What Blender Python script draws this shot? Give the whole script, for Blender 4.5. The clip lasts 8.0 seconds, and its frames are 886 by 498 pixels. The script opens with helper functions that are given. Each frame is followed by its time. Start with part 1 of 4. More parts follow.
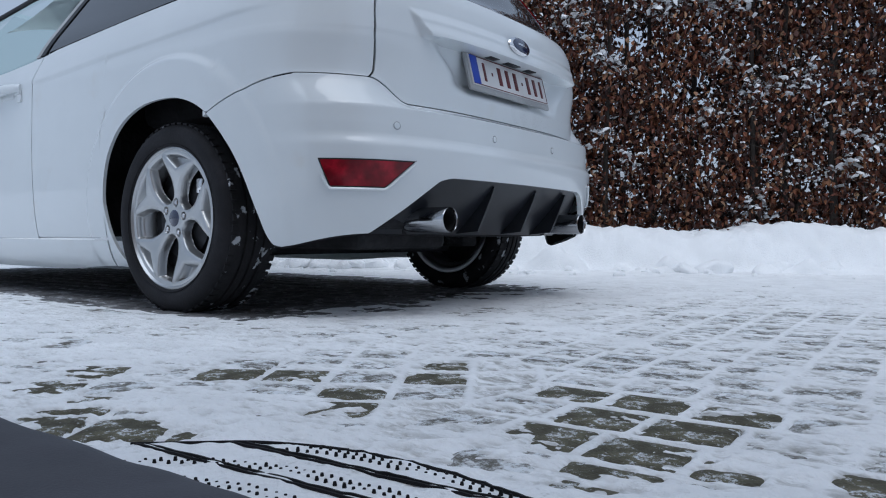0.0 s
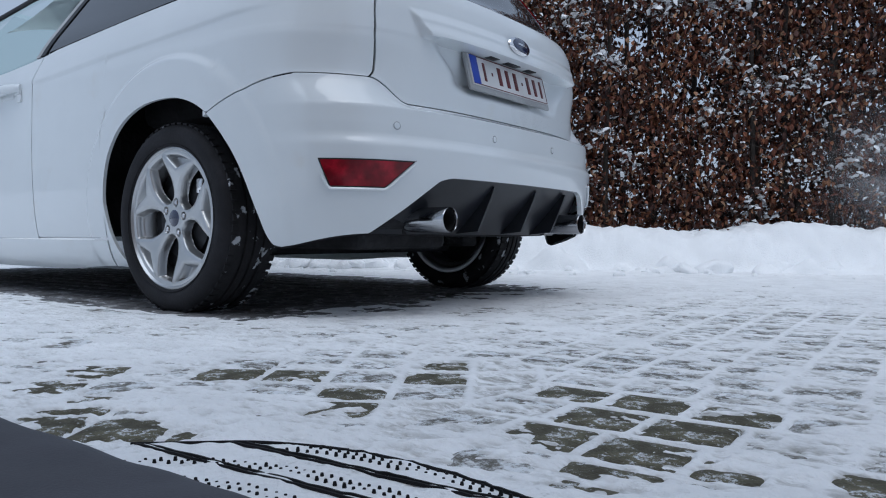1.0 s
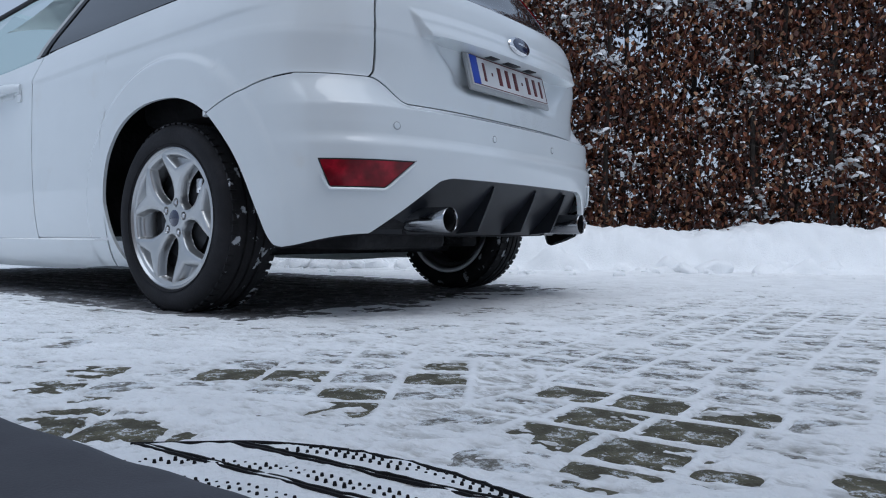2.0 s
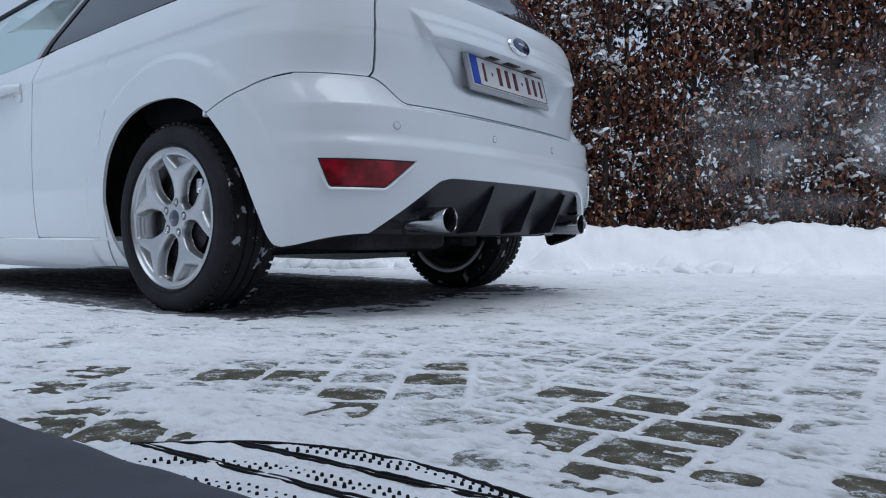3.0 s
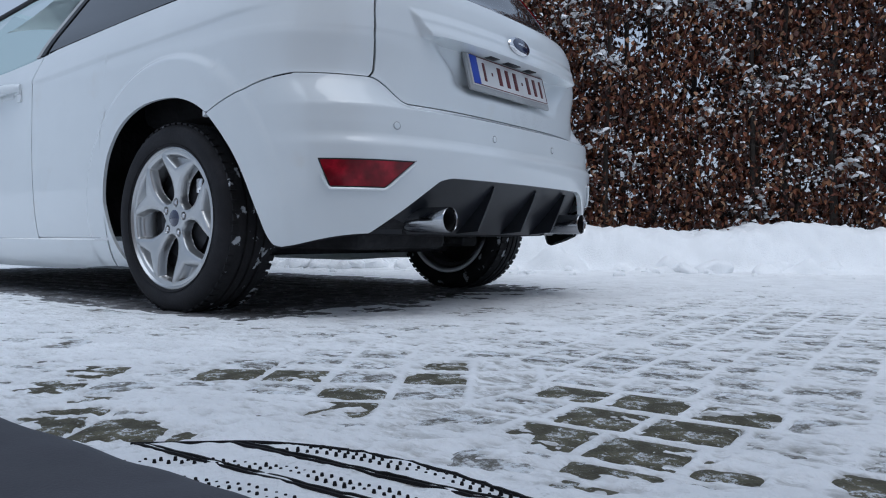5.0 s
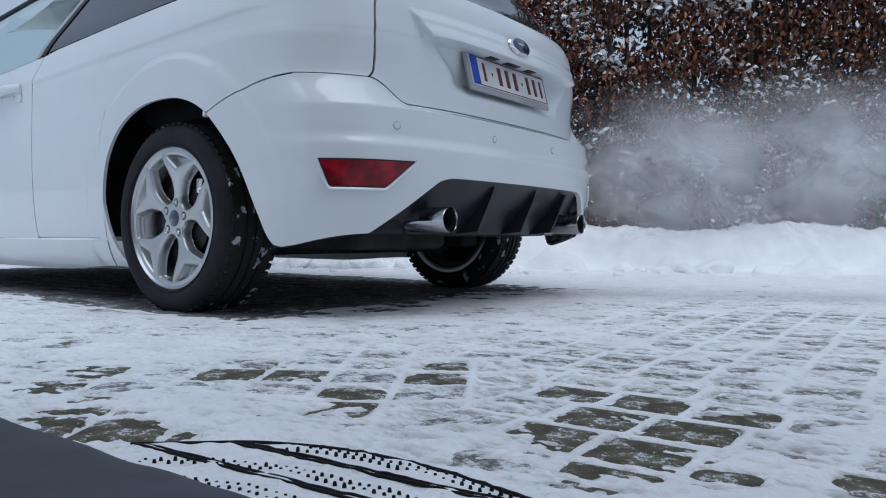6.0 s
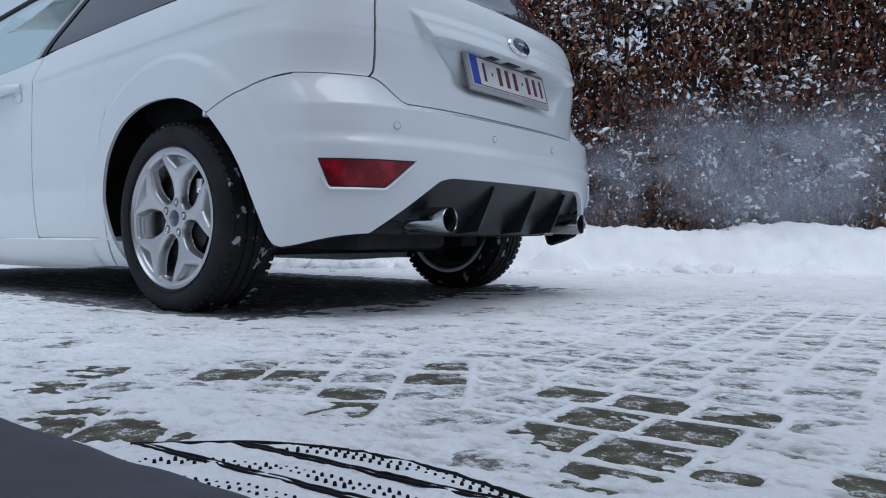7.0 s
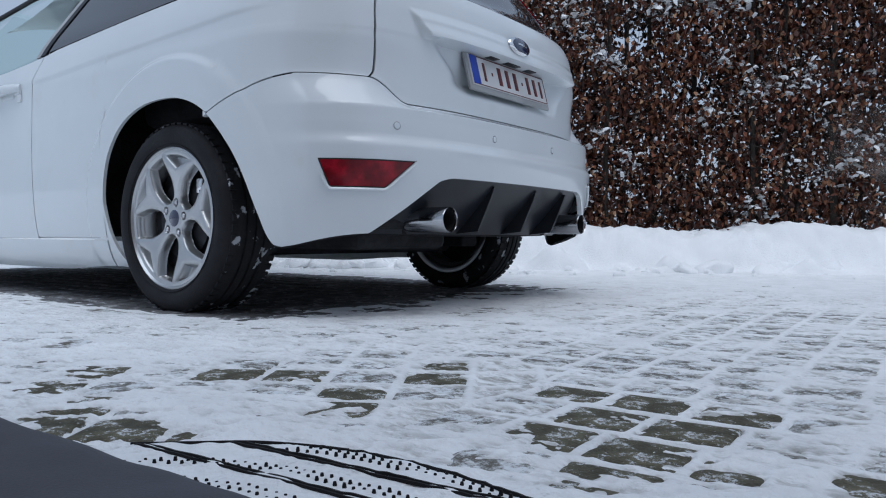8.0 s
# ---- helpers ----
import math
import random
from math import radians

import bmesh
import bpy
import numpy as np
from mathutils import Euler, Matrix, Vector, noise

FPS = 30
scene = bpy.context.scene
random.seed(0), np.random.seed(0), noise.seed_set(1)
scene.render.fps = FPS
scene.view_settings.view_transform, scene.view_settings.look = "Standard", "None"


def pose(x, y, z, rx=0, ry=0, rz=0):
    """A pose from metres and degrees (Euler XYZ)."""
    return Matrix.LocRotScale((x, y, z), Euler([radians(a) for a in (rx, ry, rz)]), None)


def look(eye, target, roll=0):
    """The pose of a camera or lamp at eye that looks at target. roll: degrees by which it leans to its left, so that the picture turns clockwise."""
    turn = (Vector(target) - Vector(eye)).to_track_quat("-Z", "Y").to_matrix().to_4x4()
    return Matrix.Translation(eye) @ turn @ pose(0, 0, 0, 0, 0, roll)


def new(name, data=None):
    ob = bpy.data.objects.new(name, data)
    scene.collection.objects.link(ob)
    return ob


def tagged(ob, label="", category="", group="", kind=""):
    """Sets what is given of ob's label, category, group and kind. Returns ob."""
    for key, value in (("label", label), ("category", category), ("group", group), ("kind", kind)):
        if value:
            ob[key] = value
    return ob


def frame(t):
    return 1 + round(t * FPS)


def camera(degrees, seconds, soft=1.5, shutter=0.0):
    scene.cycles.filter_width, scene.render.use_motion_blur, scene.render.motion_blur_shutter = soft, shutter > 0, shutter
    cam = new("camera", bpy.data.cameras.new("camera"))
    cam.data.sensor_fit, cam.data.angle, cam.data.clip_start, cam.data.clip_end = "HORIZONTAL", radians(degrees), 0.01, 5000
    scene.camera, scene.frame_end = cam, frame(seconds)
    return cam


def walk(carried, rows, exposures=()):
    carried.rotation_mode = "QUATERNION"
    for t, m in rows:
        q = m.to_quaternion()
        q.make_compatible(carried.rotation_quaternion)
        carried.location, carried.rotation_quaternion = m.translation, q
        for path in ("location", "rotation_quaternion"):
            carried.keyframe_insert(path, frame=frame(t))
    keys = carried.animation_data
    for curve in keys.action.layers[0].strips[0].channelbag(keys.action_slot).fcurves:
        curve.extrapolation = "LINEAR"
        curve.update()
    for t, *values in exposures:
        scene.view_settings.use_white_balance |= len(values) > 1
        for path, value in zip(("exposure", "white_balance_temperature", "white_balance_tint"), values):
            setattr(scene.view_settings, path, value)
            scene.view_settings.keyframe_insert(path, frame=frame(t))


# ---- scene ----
# ---- camera: stands still on the ground behind the car ----
EYE = (2.2374, -2.3573, 0.2659)
cam = camera(61.58, 8.0, soft=1.1)
CAM_POSE = pose(EYE[0], EYE[1], EYE[2], 88.929, 0, 36.755) @ pose(0, 0, 0, 0, 0, 0.441)
walk(cam, [(0.0, CAM_POSE), (8.0, CAM_POSE)], exposures=[(0.0, 0.06, 5520, 7), (8.0, 0.06, 5520, 7)])

# ---- overcast winter light ----
world = bpy.data.worlds.new("winter_sky")
scene.world = world
world.use_nodes = True
wn = world.node_tree.nodes
sky = wn.new("ShaderNodeTexSky")
sky.sky_type = "NISHITA"
sky.sun_disc = False
sky.sun_elevation, sky.sun_rotation = radians(62), radians(125)
sky.air_density, sky.dust_density, sky.ozone_density = 1.0, 6.0, 0.6
wn["Background"].inputs[1].default_value = 0.092
veil = wn.new("ShaderNodeMix")  # even winter cloud before the sky
veil.data_type = "RGBA"
veil.inputs[0].default_value = 0.65
veil.inputs[7].default_value = (5.6, 5.9, 6.5, 1)
world.node_tree.links.new(sky.outputs[0], veil.inputs[6])
world.node_tree.links.new(veil.outputs[2], wn["Background"].inputs[0])
sun = new("sun", bpy.data.lights.new("sun", "SUN"))
sun.data.energy, sun.data.angle, sun.data.color = 1.0, radians(60), (1.0, 0.97, 0.93)
sun.matrix_world = look((0, 0, 10), (-0.2, 0.6, 8.0))


# ---- materials ----
def mat(name, base, rough=0.5, metal=0.0, var=0.1, scale=8.0, fine=60.0, bump=0.0, bump_scale=40.0, coat=0.0, spots=None, spec=0.5):
    """A surface with two scales of variation, fine relief and, if spots is given, patches of a second colour: (colour, scale, low, high)."""
    m = bpy.data.materials.new(name)
    m.use_nodes = True
    nt = m.node_tree
    b = nt.nodes["Principled BSDF"]
    b.inputs["Roughness"].default_value, b.inputs["Metallic"].default_value = rough, metal
    b.inputs["Specular IOR Level"].default_value = spec
    b.inputs["Coat Weight"].default_value = coat
    b.inputs["Coat Roughness"].default_value = 0.04
    co = nt.nodes.new("ShaderNodeTexCoord").outputs["Object"]

    def tex(sc, det=4.0, gain=0.5):
        t = nt.nodes.new("ShaderNodeTexNoise")
        t.inputs["Scale"].default_value, t.inputs["Detail"].default_value, t.inputs["Roughness"].default_value = sc, det, gain
        nt.links.new(co, t.inputs["Vector"])
        return t.outputs["Fac"]

    def mix(fac, a, c):
        n = nt.nodes.new("ShaderNodeMix")
        n.data_type = "RGBA"
        for k, v in ((0, fac), (6, a), (7, c)):
            if isinstance(v, (tuple, list)):
                n.inputs[k].default_value = (*v[:3], 1)
            elif isinstance(v, float):
                n.inputs[k].default_value = v
            else:
                nt.links.new(v, n.inputs[k])
        return n.outputs[2]

    def ramp(fac, lo, hi):
        n = nt.nodes.new("ShaderNodeMapRange")
        n.interpolation_type = "SMOOTHSTEP"
        n.inputs[1].default_value, n.inputs[2].default_value = lo, hi
        nt.links.new(fac, n.inputs[0])
        return n.outputs[0]

    dark = tuple(c * (1 - var) for c in base)
    light = tuple(min(1, c * (1 + var)) for c in base)
    col = mix(ramp(tex(scale), 0.3, 0.7), dark, light)
    col = mix(ramp(tex(fine), 0.35, 0.75), col, mix(0.5, col, dark))
    if spots:
        col = mix(ramp(tex(spots[1], 9.0, spots[4] if len(spots) > 4 else 0.5), spots[2], spots[3]), col, spots[0])
    nt.links.new(col, b.inputs["Base Color"])
    if bump:
        bn = nt.nodes.new("ShaderNodeBump")
        bn.inputs["Strength"].default_value, bn.inputs["Distance"].default_value = bump, 0.01
        nt.links.new(tex(bump_scale, 6.0), bn.inputs["Height"])
        nt.links.new(bn.outputs[0], b.inputs["Normal"])
    return m


PAINT = mat("white_paint", (0.685, 0.725, 0.75), 0.5, var=0.02, scale=2.0, fine=9.0, coat=1.0, spots=((0.62, 0.61, 0.58), 5.0, 0.62, 0.9))
BLACK_PLASTIC = mat("black_plastic", (0.018, 0.019, 0.022), 0.45, var=0.2, bump=0.12, bump_scale=300, spec=0.3)
GLOSS_BLACK = mat("diffuser_plastic", (0.014, 0.016, 0.021), 0.34, var=0.25, bump=0.03, bump_scale=200, spec=0.40)
UNDER = mat("underbody", (0.026, 0.026, 0.028), 0.8, var=0.4, bump=0.4, spec=0.12)
RUBBER = mat("tyre_rubber", (0.018, 0.018, 0.020), 0.8, var=0.3, bump=0.25, bump_scale=90, spots=((0.45, 0.47, 0.5), 22.0, 0.62, 0.67), spec=0.25)
SIDEWALL = mat("tyre_sidewall", (0.022, 0.022, 0.025), 0.62, var=0.25, bump=0.15, bump_scale=120, spec=0.12)
ALLOY = mat("silver_alloy", (0.50, 0.51, 0.52), 0.30, 0.85, var=0.05, scale=12, coat=0.4, spots=((0.25, 0.24, 0.23), 14.0, 0.66, 0.85))
DARK_METAL = mat("dark_metal", (0.05, 0.05, 0.055), 0.5, 0.8, var=0.3)
CHROME = mat("chrome", (0.72, 0.73, 0.75), 0.12, 1.0, var=0.04)
STEEL = mat("polished_steel", (0.48, 0.49, 0.51), 0.16, 1.0, var=0.1, spots=((0.16, 0.14, 0.12), 20.0, 0.66, 0.9))
RED_LENS = mat("red_lens", (0.24, 0.004, 0.014), 0.15, var=0.55, scale=16, fine=40, coat=0.25, spec=0.3)
GLASS_DARK = mat("tinted_glass", (0.012, 0.014, 0.018), 0.04, var=0.1, coat=0.5)


def clear_glass(name, tint, gloss):
    m = bpy.data.materials.new(name)
    m.use_nodes = True
    nt = m.node_tree
    nt.nodes.remove(nt.nodes["Principled BSDF"])
    tr, gl, mx = (nt.nodes.new("ShaderNode" + k) for k in ("BsdfTransparent", "BsdfGlossy", "MixShader"))
    tr.inputs[0].default_value = (*tint, 1)
    gl.inputs["Roughness"].default_value = 0.03
    mx.inputs[0].default_value = gloss
    nt.links.new(tr.outputs[0], mx.inputs[1])
    nt.links.new(gl.outputs[0], mx.inputs[2])
    nt.links.new(mx.outputs[0], nt.nodes["Material Output"].inputs[0])
    return m


def vapour(name, colour):
    """Fine droplets that scatter the light to both sides."""
    m = bpy.data.materials.new(name)
    m.use_nodes = True
    nt = m.node_tree
    nt.nodes.remove(nt.nodes["Principled BSDF"])
    df, tl, both = (nt.nodes.new("ShaderNode" + k) for k in ("BsdfDiffuse", "BsdfTranslucent", "MixShader"))
    df.inputs[0].default_value = tl.inputs[0].default_value = (*colour, 1)
    both.inputs[0].default_value = 0.5
    nt.links.new(df.outputs[0], both.inputs[1])
    nt.links.new(tl.outputs[0], both.inputs[2])
    nt.links.new(both.outputs[0], nt.nodes["Material Output"].inputs[0])
    return m


def island_leaf(name, stops, rough=0.6):
    """Leaves whose colour differs from leaf to leaf."""
    m = bpy.data.materials.new(name)
    m.use_nodes = True
    nt = m.node_tree
    b = nt.nodes["Principled BSDF"]
    b.inputs["Roughness"].default_value = rough
    geo = nt.nodes.new("ShaderNodeNewGeometry")
    rp = nt.nodes.new("ShaderNodeValToRGB")
    while len(rp.color_ramp.elements) < len(stops):
        rp.color_ramp.elements.new(0.5)
    for e, (pos, c) in zip(rp.color_ramp.elements, stops):
        e.position, e.color = pos, (*c, 1)
    nt.links.new(geo.outputs["Random Per Island"], rp.inputs[0])
    tx = nt.nodes.new("ShaderNodeTexNoise")
    tx.inputs["Scale"].default_value = 60
    nt.links.new(nt.nodes.new("ShaderNodeTexCoord").outputs["Object"], tx.inputs["Vector"])
    mx = nt.nodes.new("ShaderNodeMix")
    mx.data_type, mx.blend_type = "RGBA", "MULTIPLY"
    mx.inputs[0].default_value = 0.5
    nt.links.new(rp.outputs[0], mx.inputs[6])
    nt.links.new(tx.outputs["Color"], mx.inputs[7])
    nt.links.new(mx.outputs[2], b.inputs["Base Color"])
    return m


GLASS_LIGHT = clear_glass("side_glass", (0.92, 0.99, 0.97), 0.13)
PLATE_WHITE = mat("plate_white", (0.68, 0.68, 0.68), 0.35, var=0.05)
PLATE_BLUE = mat("plate_blue", (0.01, 0.05, 0.42), 0.35, var=0.1)
HOLDER = mat("plate_holder_plastic", (0.36, 0.37, 0.38), 0.4, var=0.1)
PLATE_RED = mat("plate_red", (0.10, 0.008, 0.010), 0.4, var=0.15)
BADGE_BLUE = mat("badge_blue", (0.012, 0.02, 0.06), 0.15, var=0.2, coat=1.0)
SNOW = mat("snow", (0.88, 0.895, 0.91), 0.65, var=0.04, scale=5, fine=90, bump=0.6, bump_scale=110)
SNOW_THIN = mat("trodden_snow", (0.88, 0.895, 0.91), 0.65, var=0.06, scale=7, fine=60, bump=1.0, bump_scale=70, spots=((0.46, 0.465, 0.46), 12.0, 0.56, 0.72, 0.80))
def let_stone_through(m):
    """Thin snow, in streaks along the sweep, lets the tone of the paving through; the mesh carries how thin it lies."""
    nt = m.node_tree
    n = lambda k: nt.nodes.new("ShaderNode" + k)
    thin, co, turn, tex, streak, both, mix = (n(k) for k in ("Attribute", "TexCoord", "Mapping", "TexNoise", "MapRange", "Math", "Mix"))
    thin.attribute_name = "thinness"
    turn.inputs["Rotation"].default_value = (0, 0, radians(-37))
    turn.inputs["Scale"].default_value = (0.45, 1.3, 1)
    tex.inputs["Scale"].default_value, tex.inputs["Detail"].default_value, tex.inputs["Roughness"].default_value = 34.0, 6.0, 0.72
    streak.interpolation_type = "SMOOTHSTEP"
    streak.inputs[1].default_value, streak.inputs[2].default_value = 0.40, 0.62
    both.operation, mix.data_type = "MULTIPLY", "RGBA"
    mix.inputs[7].default_value = (0.33, 0.325, 0.305, 1)
    b = nt.nodes["Principled BSDF"]
    nt.links.new(co.outputs["Object"], turn.inputs["Vector"])
    nt.links.new(turn.outputs[0], tex.inputs["Vector"])
    nt.links.new(tex.outputs["Fac"], streak.inputs[0])
    nt.links.new(streak.outputs[0], both.inputs[0])
    nt.links.new(thin.outputs["Fac"], both.inputs[1])
    nt.links.new(both.outputs[0], mix.inputs[0])
    nt.links.new(b.inputs["Base Color"].links[0].from_socket, mix.inputs[6])
    nt.links.new(mix.outputs[2], b.inputs["Base Color"])


let_stone_through(SNOW_THIN)
STONE = mat("paver", (0.118, 0.110, 0.070), 0.85, var=0.5, scale=16, fine=170, bump=0.9, bump_scale=200, spots=((0.74, 0.77, 0.80), 20.0, 0.53, 0.585, 0.85))
STONE_DUSTED = mat("dusted_paver", (0.16, 0.152, 0.128), 0.8, var=0.3, scale=14, fine=180, bump=0.5, bump_scale=160, spots=((0.76, 0.79, 0.82), 20.0, 0.44, 0.57, 0.80))
# pavers under the car: less snow, and the car's shade put into the colour
STONE_SHADED = mat("shaded_paver", (0.115, 0.115, 0.120), 0.8, var=0.35, scale=5, fine=120, bump=0.4, bump_scale=160, spots=((0.45, 0.46, 0.48), 16.0, 0.50, 0.68, 0.75))
LEAF = island_leaf("dry_leaf", [(0.0, (0.026, 0.011, 0.008)), (0.35, (0.078, 0.022, 0.011)), (0.7, (0.18, 0.050, 0.020)), (0.9, (0.36, 0.15, 0.065)), (1.0, (0.52, 0.32, 0.19))])
BARK = mat("bark", (0.034, 0.027, 0.022), 0.85, var=0.35, bump=0.6)
GREY_CLOTH = mat("grey_fabric", (0.062, 0.064, 0.078), 0.8, var=0.12, bump=0.15, bump_scale=400)
WALL = mat("blocker_wall", (0.30, 0.21, 0.16), 0.85, var=0.3, scale=3, fine=25, bump=0.5, bump_scale=30)
MAT_RUBBER = mat("mat_rubber", (0.012, 0.012, 0.014), 0.55, var=0.3, spec=0.12)


# ---- building helpers ----
def link_mesh(name, verts, faces, material, parent=None, label="", smooth=40, mats=None, idx=None):
    me = bpy.data.meshes.new(name)
    me.from_pydata([tuple(v) for v in verts], [], faces)
    for m in (mats or [material]):
        me.materials.append(m)
    if idx is not None:
        me.polygons.foreach_set("material_index", idx)
    me.update()
    if smooth:
        me.polygons.foreach_set("use_smooth", [True] * len(me.polygons))
        me.set_sharp_from_angle(angle=radians(smooth))
    ob = new(name, me)
    if parent is not None:
        ob.parent = parent
    if label:
        tagged(ob, label)
    return ob


def part(name, bm, material, parent=None, label="", smooth=40):
    bmesh.ops.recalc_face_normals(bm, faces=bm.faces)
    me = bpy.data.meshes.new(name)
    bm.to_mesh(me)
    bm.free()
    me.materials.append(material)
    if smooth:
        me.polygons.foreach_set("use_smooth", [True] * len(me.polygons))
        me.set_sharp_from_angle(angle=radians(smooth))
    ob = new(name, me)
    if parent is not None:
        ob.parent = parent
    if label:
        tagged(ob, label)
    return ob


def box(bm, c, size, m=Matrix(), bevel=0.0):
    got = bmesh.ops.create_cube(bm, size=1.0, matrix=m @ Matrix.Translation(c) @ Matrix.Diagonal((*size, 1)))
    if bevel:
        edges = list({e for v in got["verts"] for e in v.link_edges})
        bmesh.ops.bevel(bm, geom=edges, offset=bevel, segments=2, affect="EDGES", profile=0.5)


def revolve(profile, n=64, axis="Y"):
    """A closed or open profile of (radius, height) turned about an axis."""
    bm = bmesh.new()
    rings = []
    for k in range(n):
        a = 2 * math.pi * k / n
        ring = []
        for r, h in profile:
            p = (r * math.sin(a), h, r * math.cos(a)) if axis == "Y" else ((h, r * math.sin(a), r * math.cos(a)) if axis == "X" else (r * math.cos(a), r * math.sin(a), h))
            ring.append(bm.verts.new(p))
        rings.append(ring)
    for k in range(n):
        a, b = rings[k], rings[(k + 1) % n]
        for j in range(len(profile) - 1):
            bm.faces.new((a[j], a[j + 1], b[j + 1], b[j]))
    bmesh.ops.remove_doubles(bm, verts=bm.verts, dist=1e-6)
    return bm


def tube(points, radius, n=8, caps=True):
    bm = bmesh.new()
    pts = [Vector(p) for p in points]
    rad = radius if isinstance(radius, (list, tuple)) else [radius] * len(pts)
    rings = []
    for k, p in enumerate(pts):
        d = (pts[min(k + 1, len(pts) - 1)] - pts[max(k - 1, 0)]).normalized()
        side = d.cross(Vector((0, 0, 1)) if abs(d.z) < 0.9 else Vector((1, 0, 0))).normalized()
        up = side.cross(d)
        rings.append([bm.verts.new(p + rad[k] * (math.cos(2 * math.pi * j / n) * side + math.sin(2 * math.pi * j / n) * up)) for j in range(n)])
    for a, b in zip(rings, rings[1:]):
        for j in range(n):
            bm.faces.new((a[j], a[(j + 1) % n], b[(j + 1) % n], b[j]))
    if caps:
        bm.faces.new(rings[0]), bm.faces.new(rings[-1][::-1])
    return bm


def smoothstep(a, b, x):
    t = min(1.0, max(0.0, (x - a) / (b - a)))
    return t * t * (3 - 2 * t)


def lerp_table(xs, ys, x):
    """A smooth curve through a short table, without overshoot."""
    n = len(xs)
    if x <= xs[0]:
        return ys[0]
    if x >= xs[-1]:
        return ys[-1]
    k = 0
    while x > xs[k + 1]:
        k += 1

    def slope(i):
        if i <= 0 or i >= n - 1:
            j = 0 if i <= 0 else n - 2
            return (ys[j + 1] - ys[j]) / (xs[j + 1] - xs[j])
        a, b = (ys[i] - ys[i - 1]) / (xs[i] - xs[i - 1]), (ys[i + 1] - ys[i]) / (xs[i + 1] - xs[i])
        return 0.0 if a * b <= 0 else 2 * a * b / (a + b)

    h = xs[k + 1] - xs[k]
    t = (x - xs[k]) / h
    m0, m1 = slope(k) * h, slope(k + 1) * h
    return (2 * t ** 3 - 3 * t * t + 1) * ys[k] + (t ** 3 - 2 * t * t + t) * m0 + (3 * t * t - 2 * t ** 3) * ys[k + 1] + (t ** 3 - t * t) * m1


# ---- the car: origin under the rear axle, rear towards +x, camera side -y ----
XC, NEXP = 0.25, 3.2
Z_T = (0.10, 0.15, 0.22, 0.30, 0.38, 0.46, 0.530, 0.535, 0.560, 0.570, 0.62, 0.648, 0.652, 0.658, 0.706, 0.712, 0.73, 0.80, 0.858, 0.884, 0.90, 0.97, 1.02, 1.065, 1.10, 1.25, 1.38, 1.45)
W_T = (0.80, 0.845, 0.872, 0.888, 0.897, 0.902, 0.9045, 0.9046, 0.905, 0.905, 0.9055, 0.9055, 0.9055, 0.9055, 0.905, 0.905, 0.9045, 0.9035, 0.9025, 0.8990, 0.8955, 0.882, 0.868, 0.850, 0.832, 0.755, 0.68, 0.60)
X_T = (0.70, 0.75, 0.79, 0.822, 0.845, 0.860, 0.869, 0.868, 0.851, 0.848, 0.848, 0.849, 0.847, 0.838, 0.789, 0.786, 0.785, 0.789, 0.795, 0.796, 0.798, 0.798, 0.792, 0.775, 0.735, 0.62, 0.50, 0.40)
N_T = ((0.60, 0.66, 0.73, 1.0), (3.2, 3.15, 2.95, 2.8))
ARCH_X = (-0.397, -0.362, -0.272, -0.142, 0.008, 0.108, 0.208, 0.288, 0.364, 0.445, 0.480, 0.505, 0.54)
ARCH_Z = (0.374, 0.50, 0.60, 0.685, 0.712, 0.70, 0.655, 0.585, 0.481, 0.324, 0.257, 0.232, 0.225)
SEAM_X = (0.20, 0.25, 0.31, 0.41, 0.52, 0.60)
SEAM_Z = (0.634, 0.657, 0.680, 0.708, 0.733, 0.747)
AXLES = (0.0, -2.64)


